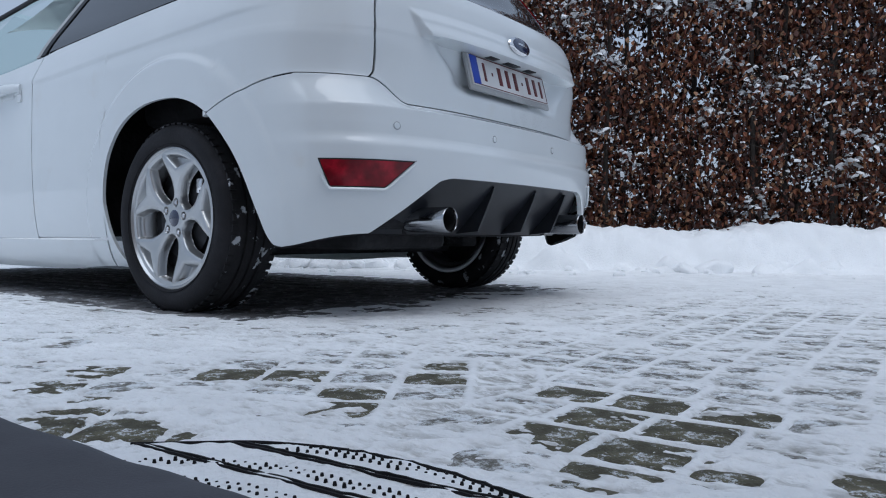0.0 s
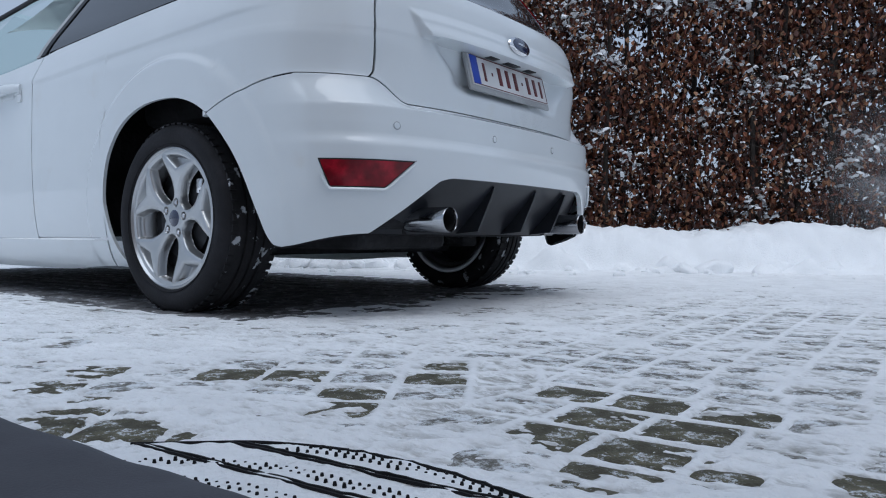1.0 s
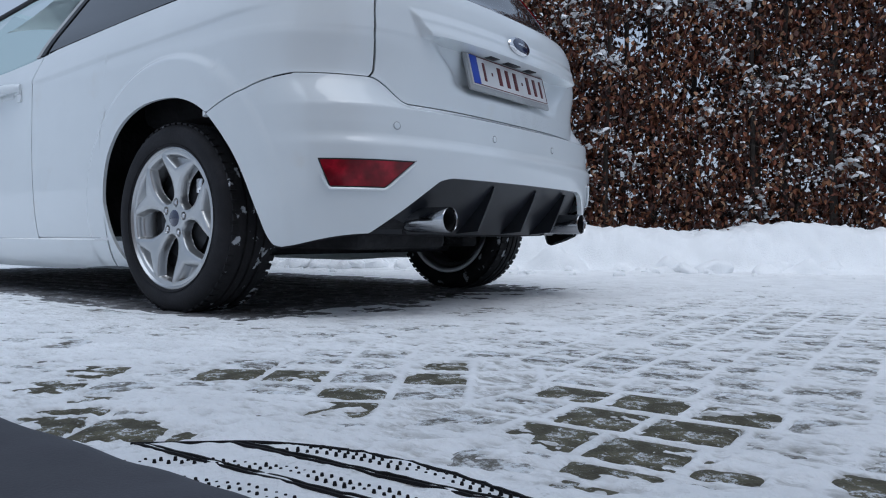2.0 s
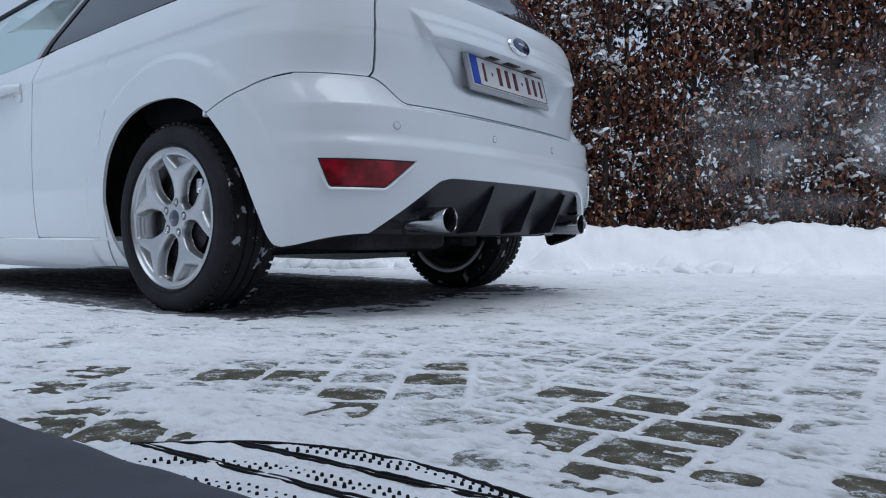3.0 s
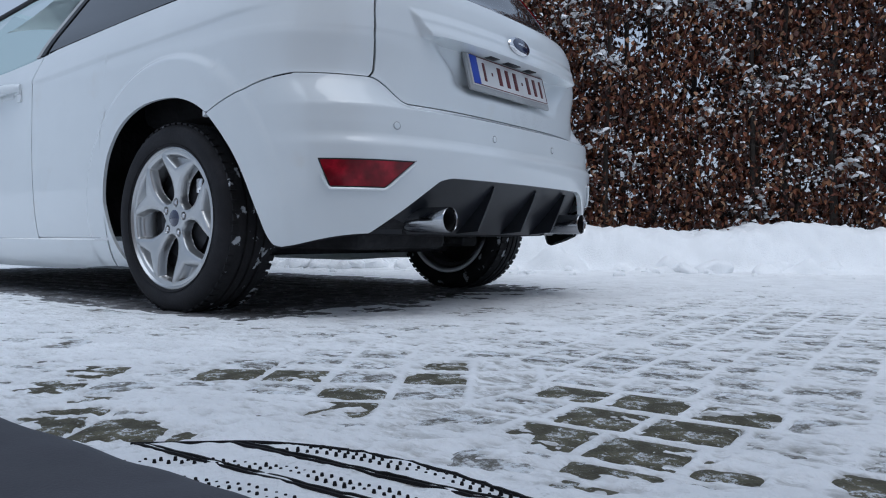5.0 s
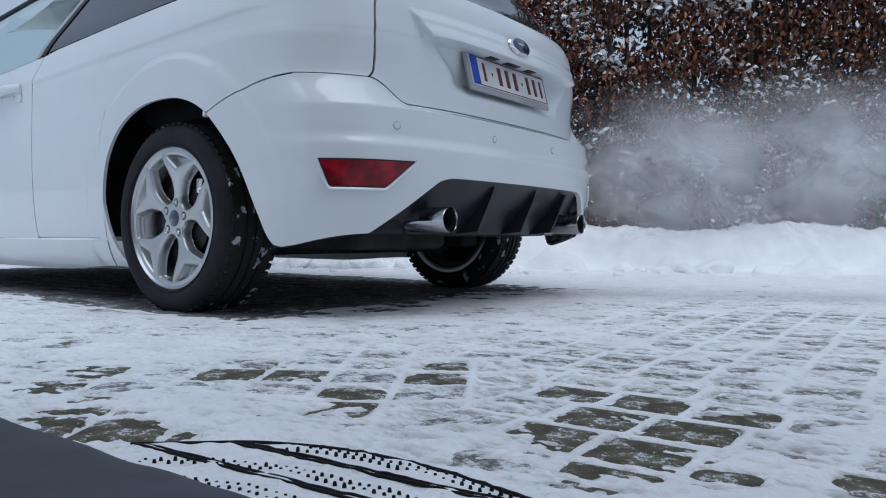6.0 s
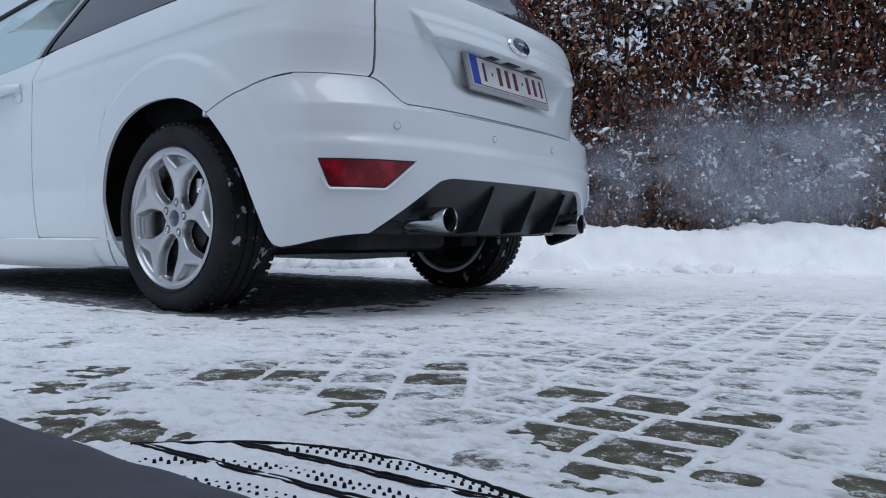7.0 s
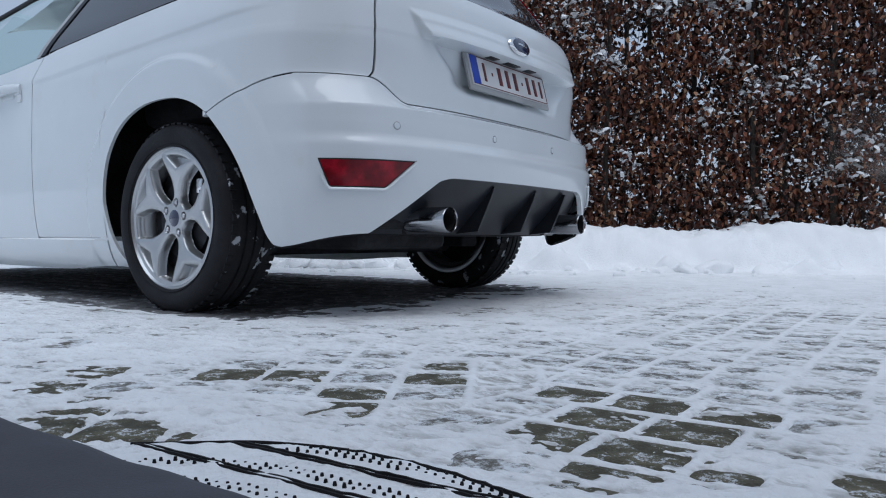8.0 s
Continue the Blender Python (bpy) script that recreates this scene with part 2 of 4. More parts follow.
def surf(u, z, off=0.0):
    """A point of the car's skin. u below 0: metres forward of XC along the near side; 0 to pi: round the rear; beyond pi: the far side."""
    z0 = z
    if 0 <= u <= math.pi and 0.65 < z < 0.90:
        top = 0.676 + 0.073 * smoothstep(0.56, 0.70, abs(math.cos(u)) ** 0.625 * 0.9)
        z = 0.65 + (z - 0.65) * 0.062 / (top - 0.65) if z < top else 0.712 + (z - top) * 0.188 / (0.90 - top)
    w, xr = lerp_table(Z_T, W_T, z), lerp_table(Z_T, X_T, z)
    if 0 < u < math.pi and z > 0.68:
        # the tailgate's edge stands upright
        shift = 0.045 * (1 - smoothstep(0.76, 1.0, z)) * smoothstep(0.68, 0.74, z)
        u += shift * (math.exp(-((u - 0.86) / 0.16) ** 2) - math.exp(-((math.pi - u - 0.86) / 0.16) ** 2))
    if 0 <= u <= math.pi and 0.652 < z < 0.92:
        xr -= 0.012 * smoothstep(0.62, 0.80, abs(math.cos(u)) ** 0.625) * smoothstep(0.652, 0.705, z) * (1 - smoothstep(0.74, 0.92, z))
    ex = lerp_table(*N_T, z)
    z = z0
    if u < 0 or u > math.pi:
        x, y = (XC + u, -w) if u < 0 else (XC - (u - math.pi), w)
        x2 = max(0.0, -1.9 - x)
        y *= 1 - 0.16 * min(1.2, x2 / 1.6) ** 2.5
    else:
        s, c = max(1e-9, math.sin(u)), math.cos(u)
        x = XC + (xr - XC) * s ** (2 / ex)
        y = -w * math.copysign(abs(c) ** (2 / ex), c)
    sgn = -1 if y < 0 else 1
    for ax in AXLES:
        r = math.hypot(x - ax, z - 0.315)
        if abs(x - ax) < 0.8:
            y += sgn * (0.016 * (1 - smoothstep(0.525, 0.552, r)) * smoothstep(0.0, 0.12, abs(y) - 0.7) * (1 - 0.7 * smoothstep(0.22, 0.40, x - ax)))
    # the shoulder crease, rising towards the rear
    up = z - 0.886 - 0.055 * (x + 0.98)
    if -0.02 < up < 0.16 and x > -2.2:
        y += sgn * 0.0065 * smoothstep(-0.016, 0.0, up) * (1 - smoothstep(0.0, 0.15, up)) * smoothstep(-2.2, -1.2, x) * (1 - smoothstep(0.25, 0.55, x))
    y -= sgn * off if (u < 0.35 or u > math.pi - 0.35) else 0
    if 0.35 <= u <= math.pi - 0.35:
        x -= off
    return Vector((x, y, z))


def u_of_x(x, z=0.6):
    if x <= XC:
        return x - XC
    xr = lerp_table(Z_T, X_T, z)
    return math.asin(min(1.0, ((x - XC) / (xr - XC)) ** (NEXP / 2)))


def u_of_y(y, z=0.6):
    w = lerp_table(Z_T, W_T, z)
    u = math.acos(min(1.0, (abs(y) / w) ** (NEXP / 2)))
    return u if y < 0 else math.pi - u


def skin(name, us, zlo, zhi, nt, material, parent, off=0.0, lip=0.012, bend=None, label="", mirror=False, smooth=35):
    """A panel of the skin between the curves zlo(u, x) and zhi(u, x) with turned-in edges."""
    verts, faces = [], []
    n = len(us)
    for u in us:
        x = surf(u, 0.6).x
        a, b = zlo(u, x), zhi(u, x)
        for j in range(nt + 1):
            z = a + (b - a) * j / nt
            p = surf(u, z, off)
            if bend:
                p = bend(p, u, z)
            verts.append(p)
    for i in range(n - 1):
        for j in range(nt):
            k = i * (nt + 1) + j
            faces.append((k, k + nt + 1, k + nt + 2, k + 1))
    if lip:
        loop = [i * (nt + 1) for i in range(n)] + [(n - 1) * (nt + 1) + j for j in range(1, nt + 1)]
        loop += [i * (nt + 1) + nt for i in range(n - 2, -1, -1)] + [j for j in range(nt - 1, 0, -1)]
        base = len(verts)
        for k in loop:
            u = us[k // (nt + 1)]
            p = verts[k]
            inward = Vector((0, 1 if p.y < 0 else -1, 0)) if (u < 0.3 or u > math.pi - 0.3) else Vector((-0.8, -0.5 * p.y, 0)).normalized()
            verts.append(p + inward * lip)
        for q in range(len(loop)):
            r = (q + 1) % len(loop)
            faces.append((loop[q], base + q, base + r, loop[r]))
    if mirror:
        verts = [Vector((v.x, -v.y, v.z)) for v in verts]
        faces = [f[::-1] for f in faces]
    return link_mesh(name, verts, faces, material, parent, label, smooth)


def span(a, b, n):
    return [a + (b - a) * k / n for k in range(n + 1)]


def arch_z(x):
    """The edge of the rear wheel arch: an ellipse in front, running out straighter behind."""
    ex = 2.45 if x < 0 else 2.0
    round_z = 0.315 + 0.398 * max(0.0, 1 - (abs(x) / 0.4075) ** ex) ** (1 / ex)
    k = smoothstep(0.12, 0.30, x)
    return max(0.374 if x < 0 else 0.0, round_z) * (1 - k) + lerp_table(ARCH_X, ARCH_Z, x) * k


def seam_z(x):
    return lerp_table(SEAM_X, SEAM_Z, x)


def shelf_z(u, x):
    """The upper edge of the bumper: the seam on the sides, the foot of the tailgate at the rear."""
    if x < 0.6:
        return seam_z(x)
    return 0.676 + 0.073 * smoothstep(0.56, 0.70, abs(math.cos(u)) ** 0.625 * 0.9)


def waist(x):
    return lerp_table((-3.3, -2.4, -1.3, -0.85, 0.0, 0.4, 0.72), (0.88, 0.93, 0.958, 0.999, 1.066, 1.082, 1.07), x)


def niche(p, u, z):
    """The recess for the number plate, and above it the handle bar with its sharp lower edge and slanting ends."""
    y = abs(p.y)
    side = 1 - smoothstep(-0.03, 0.09, y - 0.29 - 0.10 * smoothstep(0.78, 0.90, z))
    top = 1 - smoothstep(0.893, 0.898, z)
    low = smoothstep(0.735, 0.79, z)
    end = 1 - smoothstep(-0.008, 0.008, y - 0.495 - 0.60 * (z - 0.897))
    brow = smoothstep(0.892, 0.897, z) * (1 - 0.45 * smoothstep(0.900, 0.945, z)) * (1 - smoothstep(0.945, 0.985, z)) * 0.034 * end
    return p + Vector((-0.043 * side * top * low + brow, 0, 0))


def build_car():
    car = tagged(new("car"), "white three-door hatchback with silver alloy wheels parked on snowy paving", "car")
    dense = lambda a, b, n: span(a, b, n)
    lean = lambda p, u, z: p + Vector((0.60 * (z - 0.98) * (1 - smoothstep(-0.8, 0.3, p.x)) * smoothstep(-1.6, -0.95, p.x), 0, 0))
    us_q = sorted(dense(u_of_x(-0.975), u_of_x(0.19), 110) + [u_of_x(-0.4049 + 0.0006 * k * k) for k in range(15)])
    us_q2 = dense(u_of_x(0.195), u_of_y(-0.698, 0.8), 70)
    u_gate = u_of_y(-0.692, 0.8)

    def q_low(u, x):
        if x < -0.405:
            return 0.245
        return max(arch_z(x), seam_z(x) if x > 0.2 else 0)

    for mirror in (False, True):
        quarter = skin("quarter_panel", us_q + us_q2, lambda u, x: q_low(u, x) + 0.002, lambda u, x: waist(x), 80, PAINT, car, mirror=mirror, bend=lambda p, u, z: p + Vector((0.06 * smoothstep(0.87, 1.0, z) * (1 - smoothstep(-0.97, -0.8, p.x)), 0, 0)))
        door = skin("door", dense(u_of_x(-2.18), u_of_x(-0.981), 60), lambda u, x: 0.24, lambda u, x: waist(x), 30, PAINT, car, mirror=mirror, bend=lambda p, u, z: p + Vector((0.06 * smoothstep(0.87, 1.0, z) * smoothstep(-1.3, -0.98, p.x), 0, 0)))
        skin("fender", dense(u_of_x(-3.3), u_of_x(-2.186), 70), lambda u, x: max(0.20, 0.315 + math.sqrt(max(0, 0.37 ** 2 - (x + 2.64) ** 2)) if abs(x + 2.64) < 0.37 else 0.2), lambda u, x: waist(x), 24, PAINT, car, mirror=mirror)
        skin("sill", dense(u_of_x(-2.25), u_of_x(-0.408), 50), lambda u, x: 0.115 + 0.025 * smoothstep(-0.9, -0.40, x), lambda u, x: 0.236, 8, PAINT, car, mirror=mirror, off=-0.004)
        skin("sill_end", dense(u_of_x(-0.404), u_of_x(-0.305), 12), lambda u, x: 0.14, lambda u, x: lerp_table((-0.405, -0.385, -0.35, -0.305), (0.374, 0.28, 0.20, 0.143), x), 8, PAINT, car, mirror=mirror)
        sg = 1 if mirror else -1
        pts = [(-1.21 + 0.27 * (k / 12 - 0.5), sg * (0.904 + 0.034 * math.sin(math.pi * k / 12) ** 0.6), 0.860 + 0.012 * k / 12) for k in range(13)]
        bm = tube(pts, [0.017 + 0.006 * math.sin(math.pi * k / 12) for k in range(13)], 10)
        part("door_handle", bm, PAINT, door, "white pull handle")
        bm = bmesh.new()
        for k in range(2):
            box(bm, (-1.10 + 0.016 * k, sg * 0.9075, 0.862 - 0.034 * k), (0.055 - 0.02 * k, 0.010, 0.034), bevel=0.004)
        part("handle_mount", bm, PAINT, door)
        bm = bmesh.new()
        box(bm, (-1.20, sg * 0.903, 0.851), (0.12, 0.004, 0.035), bevel=0.0015)
        part("handle_recess", bm, PAINT, door)
        # side glass, pillars
        skin("rear_side_window", dense(u_of_x(-0.93), u_of_x(0.30), 26), lambda u, x: waist(x) + 0.012, lambda u, x: min(1.30, waist(x) + 0.012 + max(0.01, (0.32 - x) * 0.9)), 10, GLASS_DARK, car, mirror=mirror, off=0.006, bend=lean, label="dark tinted rear side window")
        skin("door_window", dense(u_of_x(-2.2), u_of_x(-1.008), 28), lambda u, x: waist(x) + 0.012, lambda u, x: lerp_table((-2.25, -2.0, -1.765, -1.4, -1.0), (0.97, 1.17, 1.285, 1.345, 1.365), x), 10, GLASS_LIGHT, car, mirror=mirror, off=0.006, bend=lean, label="greenish clear door window")
        skin("window_frame", dense(u_of_x(-1.006), u_of_x(-0.975), 4), lambda u, x: waist(x) + 0.006, lambda u, x: 1.36, 10, HOLDER, car, mirror=mirror, off=0.002, bend=lean)
        sgn = 1 if mirror else -1
        rail = [Vector((x, sgn * (lerp_table(Z_T, W_T, z) + 0.004), z)) for x, z in ((-2.24, 0.975), (-2.0, 1.178), (-1.765, 1.293), (-1.4, 1.353), (-1.0, 1.372), (-0.5, 1.37), (0.0, 1.34), (0.3, 1.30))]
        part("roof_rail", tube(rail, 0.011, 8), BLACK_PLASTIC, car)
        skin("window_pillar", dense(u_of_x(-0.973), u_of_x(-0.935), 4), lambda u, x: waist(x) + 0.006, lambda u, x: 1.34, 10, BLACK_PLASTIC, car, mirror=mirror, off=0.002, bend=lean)
        skin("rear_pillar", dense(u_of_x(0.30), u_of_y(-0.70, 1.0), 26), lambda u, x: waist(x) + 0.003, lambda u, x: 1.40, 14, PAINT, car, mirror=mirror)

    # rear bumper
    us = dense(u_of_x(0.21), u_of_x(0.50), 40) + dense(u_of_x(0.505), u_of_y(-0.73), 34) + dense(u_of_y(-0.725, 0.35), math.pi / 2, 70)
    us = us + [math.pi - u for u in reversed(us[:-1])]

    def b_low(u, x):
        uu = min(u, math.pi - u)
        y = abs(surf(uu, 0.35).y)
        if x < 0.535:
            return arch_z(x)
        if y > 0.70:
            return 0.225 + 0.045 * smoothstep(0.5, 0.76, x)
        return lerp_table((0.0, 0.42, 0.475, 0.52, 0.60, 0.70), (0.449, 0.447, 0.437, 0.408, 0.347, 0.270), y)

    bumper = skin("rear_bumper", us, b_low, lambda u, x: shelf_z(u, x) - 0.003, 110, PAINT, car, lip=0.018, smooth=13)
    for mirror in (False, True):
        skin("bumper_liner", dense(u_of_x(0.46), u_of_y(-0.62, 0.35), 40), lambda u, x: b_low(u, x) - 0.006, lambda u, x: b_low(u, x) + 0.12, 4, UNDER, car, off=0.005, mirror=mirror)
    # tailgate
    u0, u1 = u_gate, math.pi - u_gate
    gate = skin("tailgate", dense(u0, u1, 240), lambda u, x: shelf_z(u, 0.7) + 0.0015, lambda u, x: 1.072, 110, PAINT, car, bend=niche)
    skin("rear_window", dense(u_of_y(-0.62, 1.05), u_of_y(0.62, 1.05), 24), lambda u, x: 1.078, lambda u, x: 1.38, 14, GLASS_DARK, car, off=0.004, label="dark heated rear window")
    # roof and bonnet
    verts, faces = [], []
    for i in range(25):
        x = -1.75 + 2.18 * i / 24
        for j in range(17):
            t = -1 + j / 8
            z = 1.485 - 0.10 * abs(t) ** 3 - 0.05 * smoothstep(-0.2, 0.43, x) - 0.10 * smoothstep(-1.0, -1.75, x)
            verts.append((x, t * 0.68, z - 0.03))
    for i in range(24):
        for j in range(16):
            k = i * 17 + j
            faces.append((k, k + 17, k + 18, k + 1))
    link_mesh("roof", verts, faces, PAINT, car)
    verts, faces = [], []
    for i in range(21):
        x = -3.42 + 1.12 * i / 20
        for j in range(17):
            t = -1 + j / 8
            verts.append((x, t * (0.74 + 0.1 * i / 20), 0.80 + 0.20 * math.sqrt(i / 20) - 0.07 * abs(t) ** 3))
    for i in range(20):
        for j in range(16):
            k = i * 17 + j
            faces.append((k, k + 17, k + 18, k + 1))
    link_mesh("bonnet", verts, faces, PAINT, car)
    bm = bmesh.new()
    vs = [bm.verts.new(p) for p in ((-2.33, -0.80, 0.96), (-2.33, 0.80, 0.96), (-1.72, 0.64, 1.36), (-1.72, -0.64, 1.36))]
    bm.faces.new(vs)
    bmesh.ops.solidify(bm, geom=bm.faces[:], thickness=0.006)
    part("windscreen", bm, GLASS_LIGHT, car)
    bm = bmesh.new()
    box(bm, (-3.40, 0, 0.50), (0.16, 1.52, 0.56), bevel=0.07)
    part("front_bumper", bm, PAINT, car)
    # dark shell behind the gaps, floor pan and axle
    bm = bmesh.new()
    box(bm, (-1.80, 0, 0.56), (2.5, 1.62, 0.62), bevel=0.05)
    part("cabin_shell", bm, UNDER, car, smooth=0)
    bm = bmesh.new()
    box(bm, (0.08, 0, 0.82), (1.1, 1.46, 0.30), bevel=0.05)
    part("boot_shell", bm, UNDER, car, smooth=0)
    bm = bmesh.new()
    box(bm, (0.08, 0, 0.50), (1.1, 1.18, 0.41), bevel=0.03)
    part("boot_floor", bm, UNDER, car, smooth=0)
    bm = bmesh.new()
    box(bm, (0.26, -0.37, 0.27), (0.66, 0.48, 0.11), bevel=0.025)
    part("heat_shield", bm, UNDER, car, smooth=0)
    bm = bmesh.new()
    box(bm, (0.45, 0, 0.328), (0.48, 1.44, 0.088), bevel=0.02)
    part("floor_pan", bm, UNDER, car, smooth=0)
    bm = bmesh.new()
    box(bm, (-0.02, 0, 0.235), (0.10, 1.32, 0.10), bevel=0.02)
    box(bm, (0.14, -0.46, 0.24), (0.30, 0.12, 0.05), bevel=0.015)
    box(bm, (0.14, 0.46, 0.24), (0.30, 0.12, 0.05), bevel=0.015)
    part("rear_axle", bm, UNDER, car, smooth=0)
    bm = tube([(0.30, -0.46, 0.27), (0.66, -0.46, 0.30), (0.60, -0.3, 0.295), (0.60, 0.3, 0.295), (0.66, 0.46, 0.30)], 0.034, 12)
    part("muffler", bm, UNDER, car)
    build_diffuser(car)
    build_lights(car, bumper)
    build_plate(car, gate)
    for ax in AXLES:
        for sg in (-1, 1):
            build_wheel(car, ax, sg)
    return car


def build_diffuser(car):
    us = [u_of_y(-0.69 + 1.38 * k / 90, 0.36) for k in range(91)]

    def top(u, x):
        y = abs(surf(min(u, math.pi - u), 0.35).y)
        return lerp_table((0.0, 0.42, 0.475, 0.52, 0.60, 0.70), (0.456, 0.454, 0.445, 0.418, 0.358, 0.282), y)

    dif = skin("diffuser", us, lambda u, x: min(0.268, top(u, x) - 0.01), top, 12, GLOSS_BLACK, car, off=0.012, bend=lambda p, u, z: p + Vector((-0.62 * (0.452 - z), 0, 0)), label="matt black rear diffuser insert")
    for y in (-0.19, 0.10, 0.335):
        bm = bmesh.new()
        vs = [bm.verts.new(p) for p in ((0.838, y, 0.432), (0.826, y, 0.40), (0.778, y - 0.012, 0.280), (0.68, y - 0.012, 0.27), (0.68, y, 0.43))]
        f = bm.faces.new(vs)
        got = bmesh.ops.extrude_face_region(bm, geom=[f])
        bmesh.ops.translate(bm, verts=[v for v in got["geom"] if isinstance(v, bmesh.types.BMVert)], vec=(0, 0.012, 0))
        part("fin", bm, GLOSS_BLACK, dif, smooth=0)
    for sg in (-1, 1):
        prof = [(0.033, -0.02), (0.0365, 0.155), (0.039, 0.16), (0.041, 0.155), (0.040, 0.0), (0.036, -0.02)]
        pipe = part("tailpipe", revolve(prof, 40, "X"), STEEL, car, "polished steel exhaust tip")
        pipe.matrix_basis = pose(0.69, sg * 0.4607, 0.315)
        inner = part("pipe_bore", revolve([(0.0, 0.02), (0.034, 0.02), (0.036, 0.150)], 32, "X"), UNDER, pipe, "sooty black inside")


def build_lights(car, bumper):
    for mirror in (False, True):
        u0, u1 = u_of_y(-0.828, 0.45), u_of_y(-0.595, 0.45)
        us = span(u0, u1, 24)
        k = lambda u: (u - u0) / (u1 - u0)
        skin("reflector_frame", span(u0 - 0.012, u1 + 0.014, 24), lambda u, x: 0.404 + 0.07 * max(0, 0.12 - k(u)) / 0.12 + 0.08 * max(0, k(u) - 0.72) / 0.28, lambda u, x: 0.4895, 8, BLACK_PLASTIC, bumper, off=-0.0015, mirror=mirror, label="black rim of the reflector")
        lip = [surf(u, 0.400 + 0.07 * max(0, 0.10 - k(u)) / 0.12 + 0.08 * max(0, k(u) - 0.74) / 0.28) + Vector((0.004, -0.003, 0)) for u in span(u0 + 0.01, u1 + 0.01, 20)]
        if mirror:
            lip = [Vector((v.x, -v.y, v.z)) for v in lip]
        part("reflector_lip", tube(lip, 0.0055, 6), PAINT, bumper)
        skin("reflector", us, lambda u, x: 0.409 + 0.07 * max(0, 0.12 - k(u)) / 0.12 + 0.08 * max(0, k(u) - 0.72) / 0.28, lambda u, x: 0.485, 10, RED_LENS, bumper, off=-0.004, mirror=mirror, label="dark red rear fog reflector")
    for y in (-0.64, -0.205, 0.205, 0.64):
        z = 0.595
        p = surf(u_of_y(y, z), z)
        q = surf(u_of_y(y + 0.01, z), z) - surf(u_of_y(y - 0.01, z), z)
        nrm = Vector((q.y, -q.x, 0)).normalized()
        bm = revolve([(0.0, 0.004), (0.009, 0.003), (0.0105, 0.0), (0.0105, -0.004)], 20, "X")
        ob = part("parking_sensor", bm, PAINT, bumper)
        part("sensor_ring", revolve([(0.0108, 0.0012), (0.0122, 0.0012)], 20, "X"), STEEL, ob)
        ob.matrix_basis = Matrix.Translation(p) @ nrm.to_track_quat("X", "Z").to_matrix().to_4x4()
    # upper tail lamps on the pillars
    for mirror in (False, True):
        skin("tail_lamp", span(u_of_x(0.45, 1.1), u_of_y(-0.66, 1.1), 12), lambda u, x: 1.13, lambda u, x: 1.36, 10, RED_LENS, car, off=-0.006, mirror=mirror, label="tall red tail lamp")


def build_plate(car, gate):
    tilt = pose(0.7762, 0, 0.836, 0, -14.6, 0)
    bm = bmesh.new()
    box(bm, (-0.004, 0, -0.001), (0.012, 0.548, 0.146), bevel=0.005)
    frame_ob = part("plate_holder", bm, HOLDER, gate, "grey plastic holder")
    frame_ob.matrix_basis = tilt
    bm = bmesh.new()
    box(bm, (0.004, 0, 0), (0.006, 0.52, 0.11), bevel=0.002)
    pl = part("number_plate", bm, PLATE_WHITE, gate, "white number plate with dark red characters")
    pl.matrix_basis = tilt
    bm = bmesh.new()
    box(bm, (0.008, -0.234, 0), (0.003, 0.042, 0.104), bevel=0.001)
    part("blue_band", bm, PLATE_BLUE, pl, "blue band")
    for k, (y, wd) in enumerate(((-0.175, 0.028), (-0.125, 0.014), (-0.075, 0.044), (-0.022, 0.044), (0.033, 0.044), (0.082, 0.014), (0.125, 0.04), (0.175, 0.04), (0.222, 0.028))):
        bm = bmesh.new()
        h = 0.012 if wd < 0.02 else 0.068
        box(bm, (0.0075, y, 0), (0.003, wd * 0.5, h), bevel=0.0008)
        part("character_bar", bm, PLATE_RED, pl)
    for y, z, sy, sz in ((0, 0.0515, 0.510, 0.003), (0, -0.0515, 0.510, 0.003), (0.2555, 0, 0.003, 0.10)):
        bm = bmesh.new()
        box(bm, (0.0072, y, z), (0.002, sy, sz))
        part("border_line", bm, PLATE_RED, pl)
    for y in (-0.13, 0.0, 0.13):
        bm = bmesh.new()
        box(bm, (0.785, y, 0.8955), (0.030, 0.06 if y else 0.09, 0.006), bevel=0.002)
        part("plate_lamp", bm, BLACK_PLASTIC, gate, "dark slot of the plate lamp")
    bm = revolve([(0.0, 0.010), (0.05, 0.008), (0.068, 0.004), (0.075, -0.004)], 48, "X")
    bd = part("badge", bm, CHROME, gate, "oval chrome-rimmed badge")
    bd.matrix_basis = pose(0.821, 0, 0.958, 0, -14, 0) @ Matrix.Diagonal((1, 0.95, 0.47, 1))
    bm = revolve([(0.0, 0.0125), (0.044, 0.0110), (0.058, 0.0080)], 48, "X")
    part("badge_field", bm, BADGE_BLUE, bd, "dark blue oval field")
    bm = bmesh.new()
    box(bm, (0.0125, 0, 0), (0.003, 0.062, 0.014), bevel=0.001)
    part("badge_mark", bm, CHROME, bd)


HOLE_R, HOLE_W = (0.056, 0.062, 0.075, 0.10, 0.13, 0.17, 0.216), (0.0, 0.018, 0.033, 0.045, 0.0515, 0.0475, 0.040)


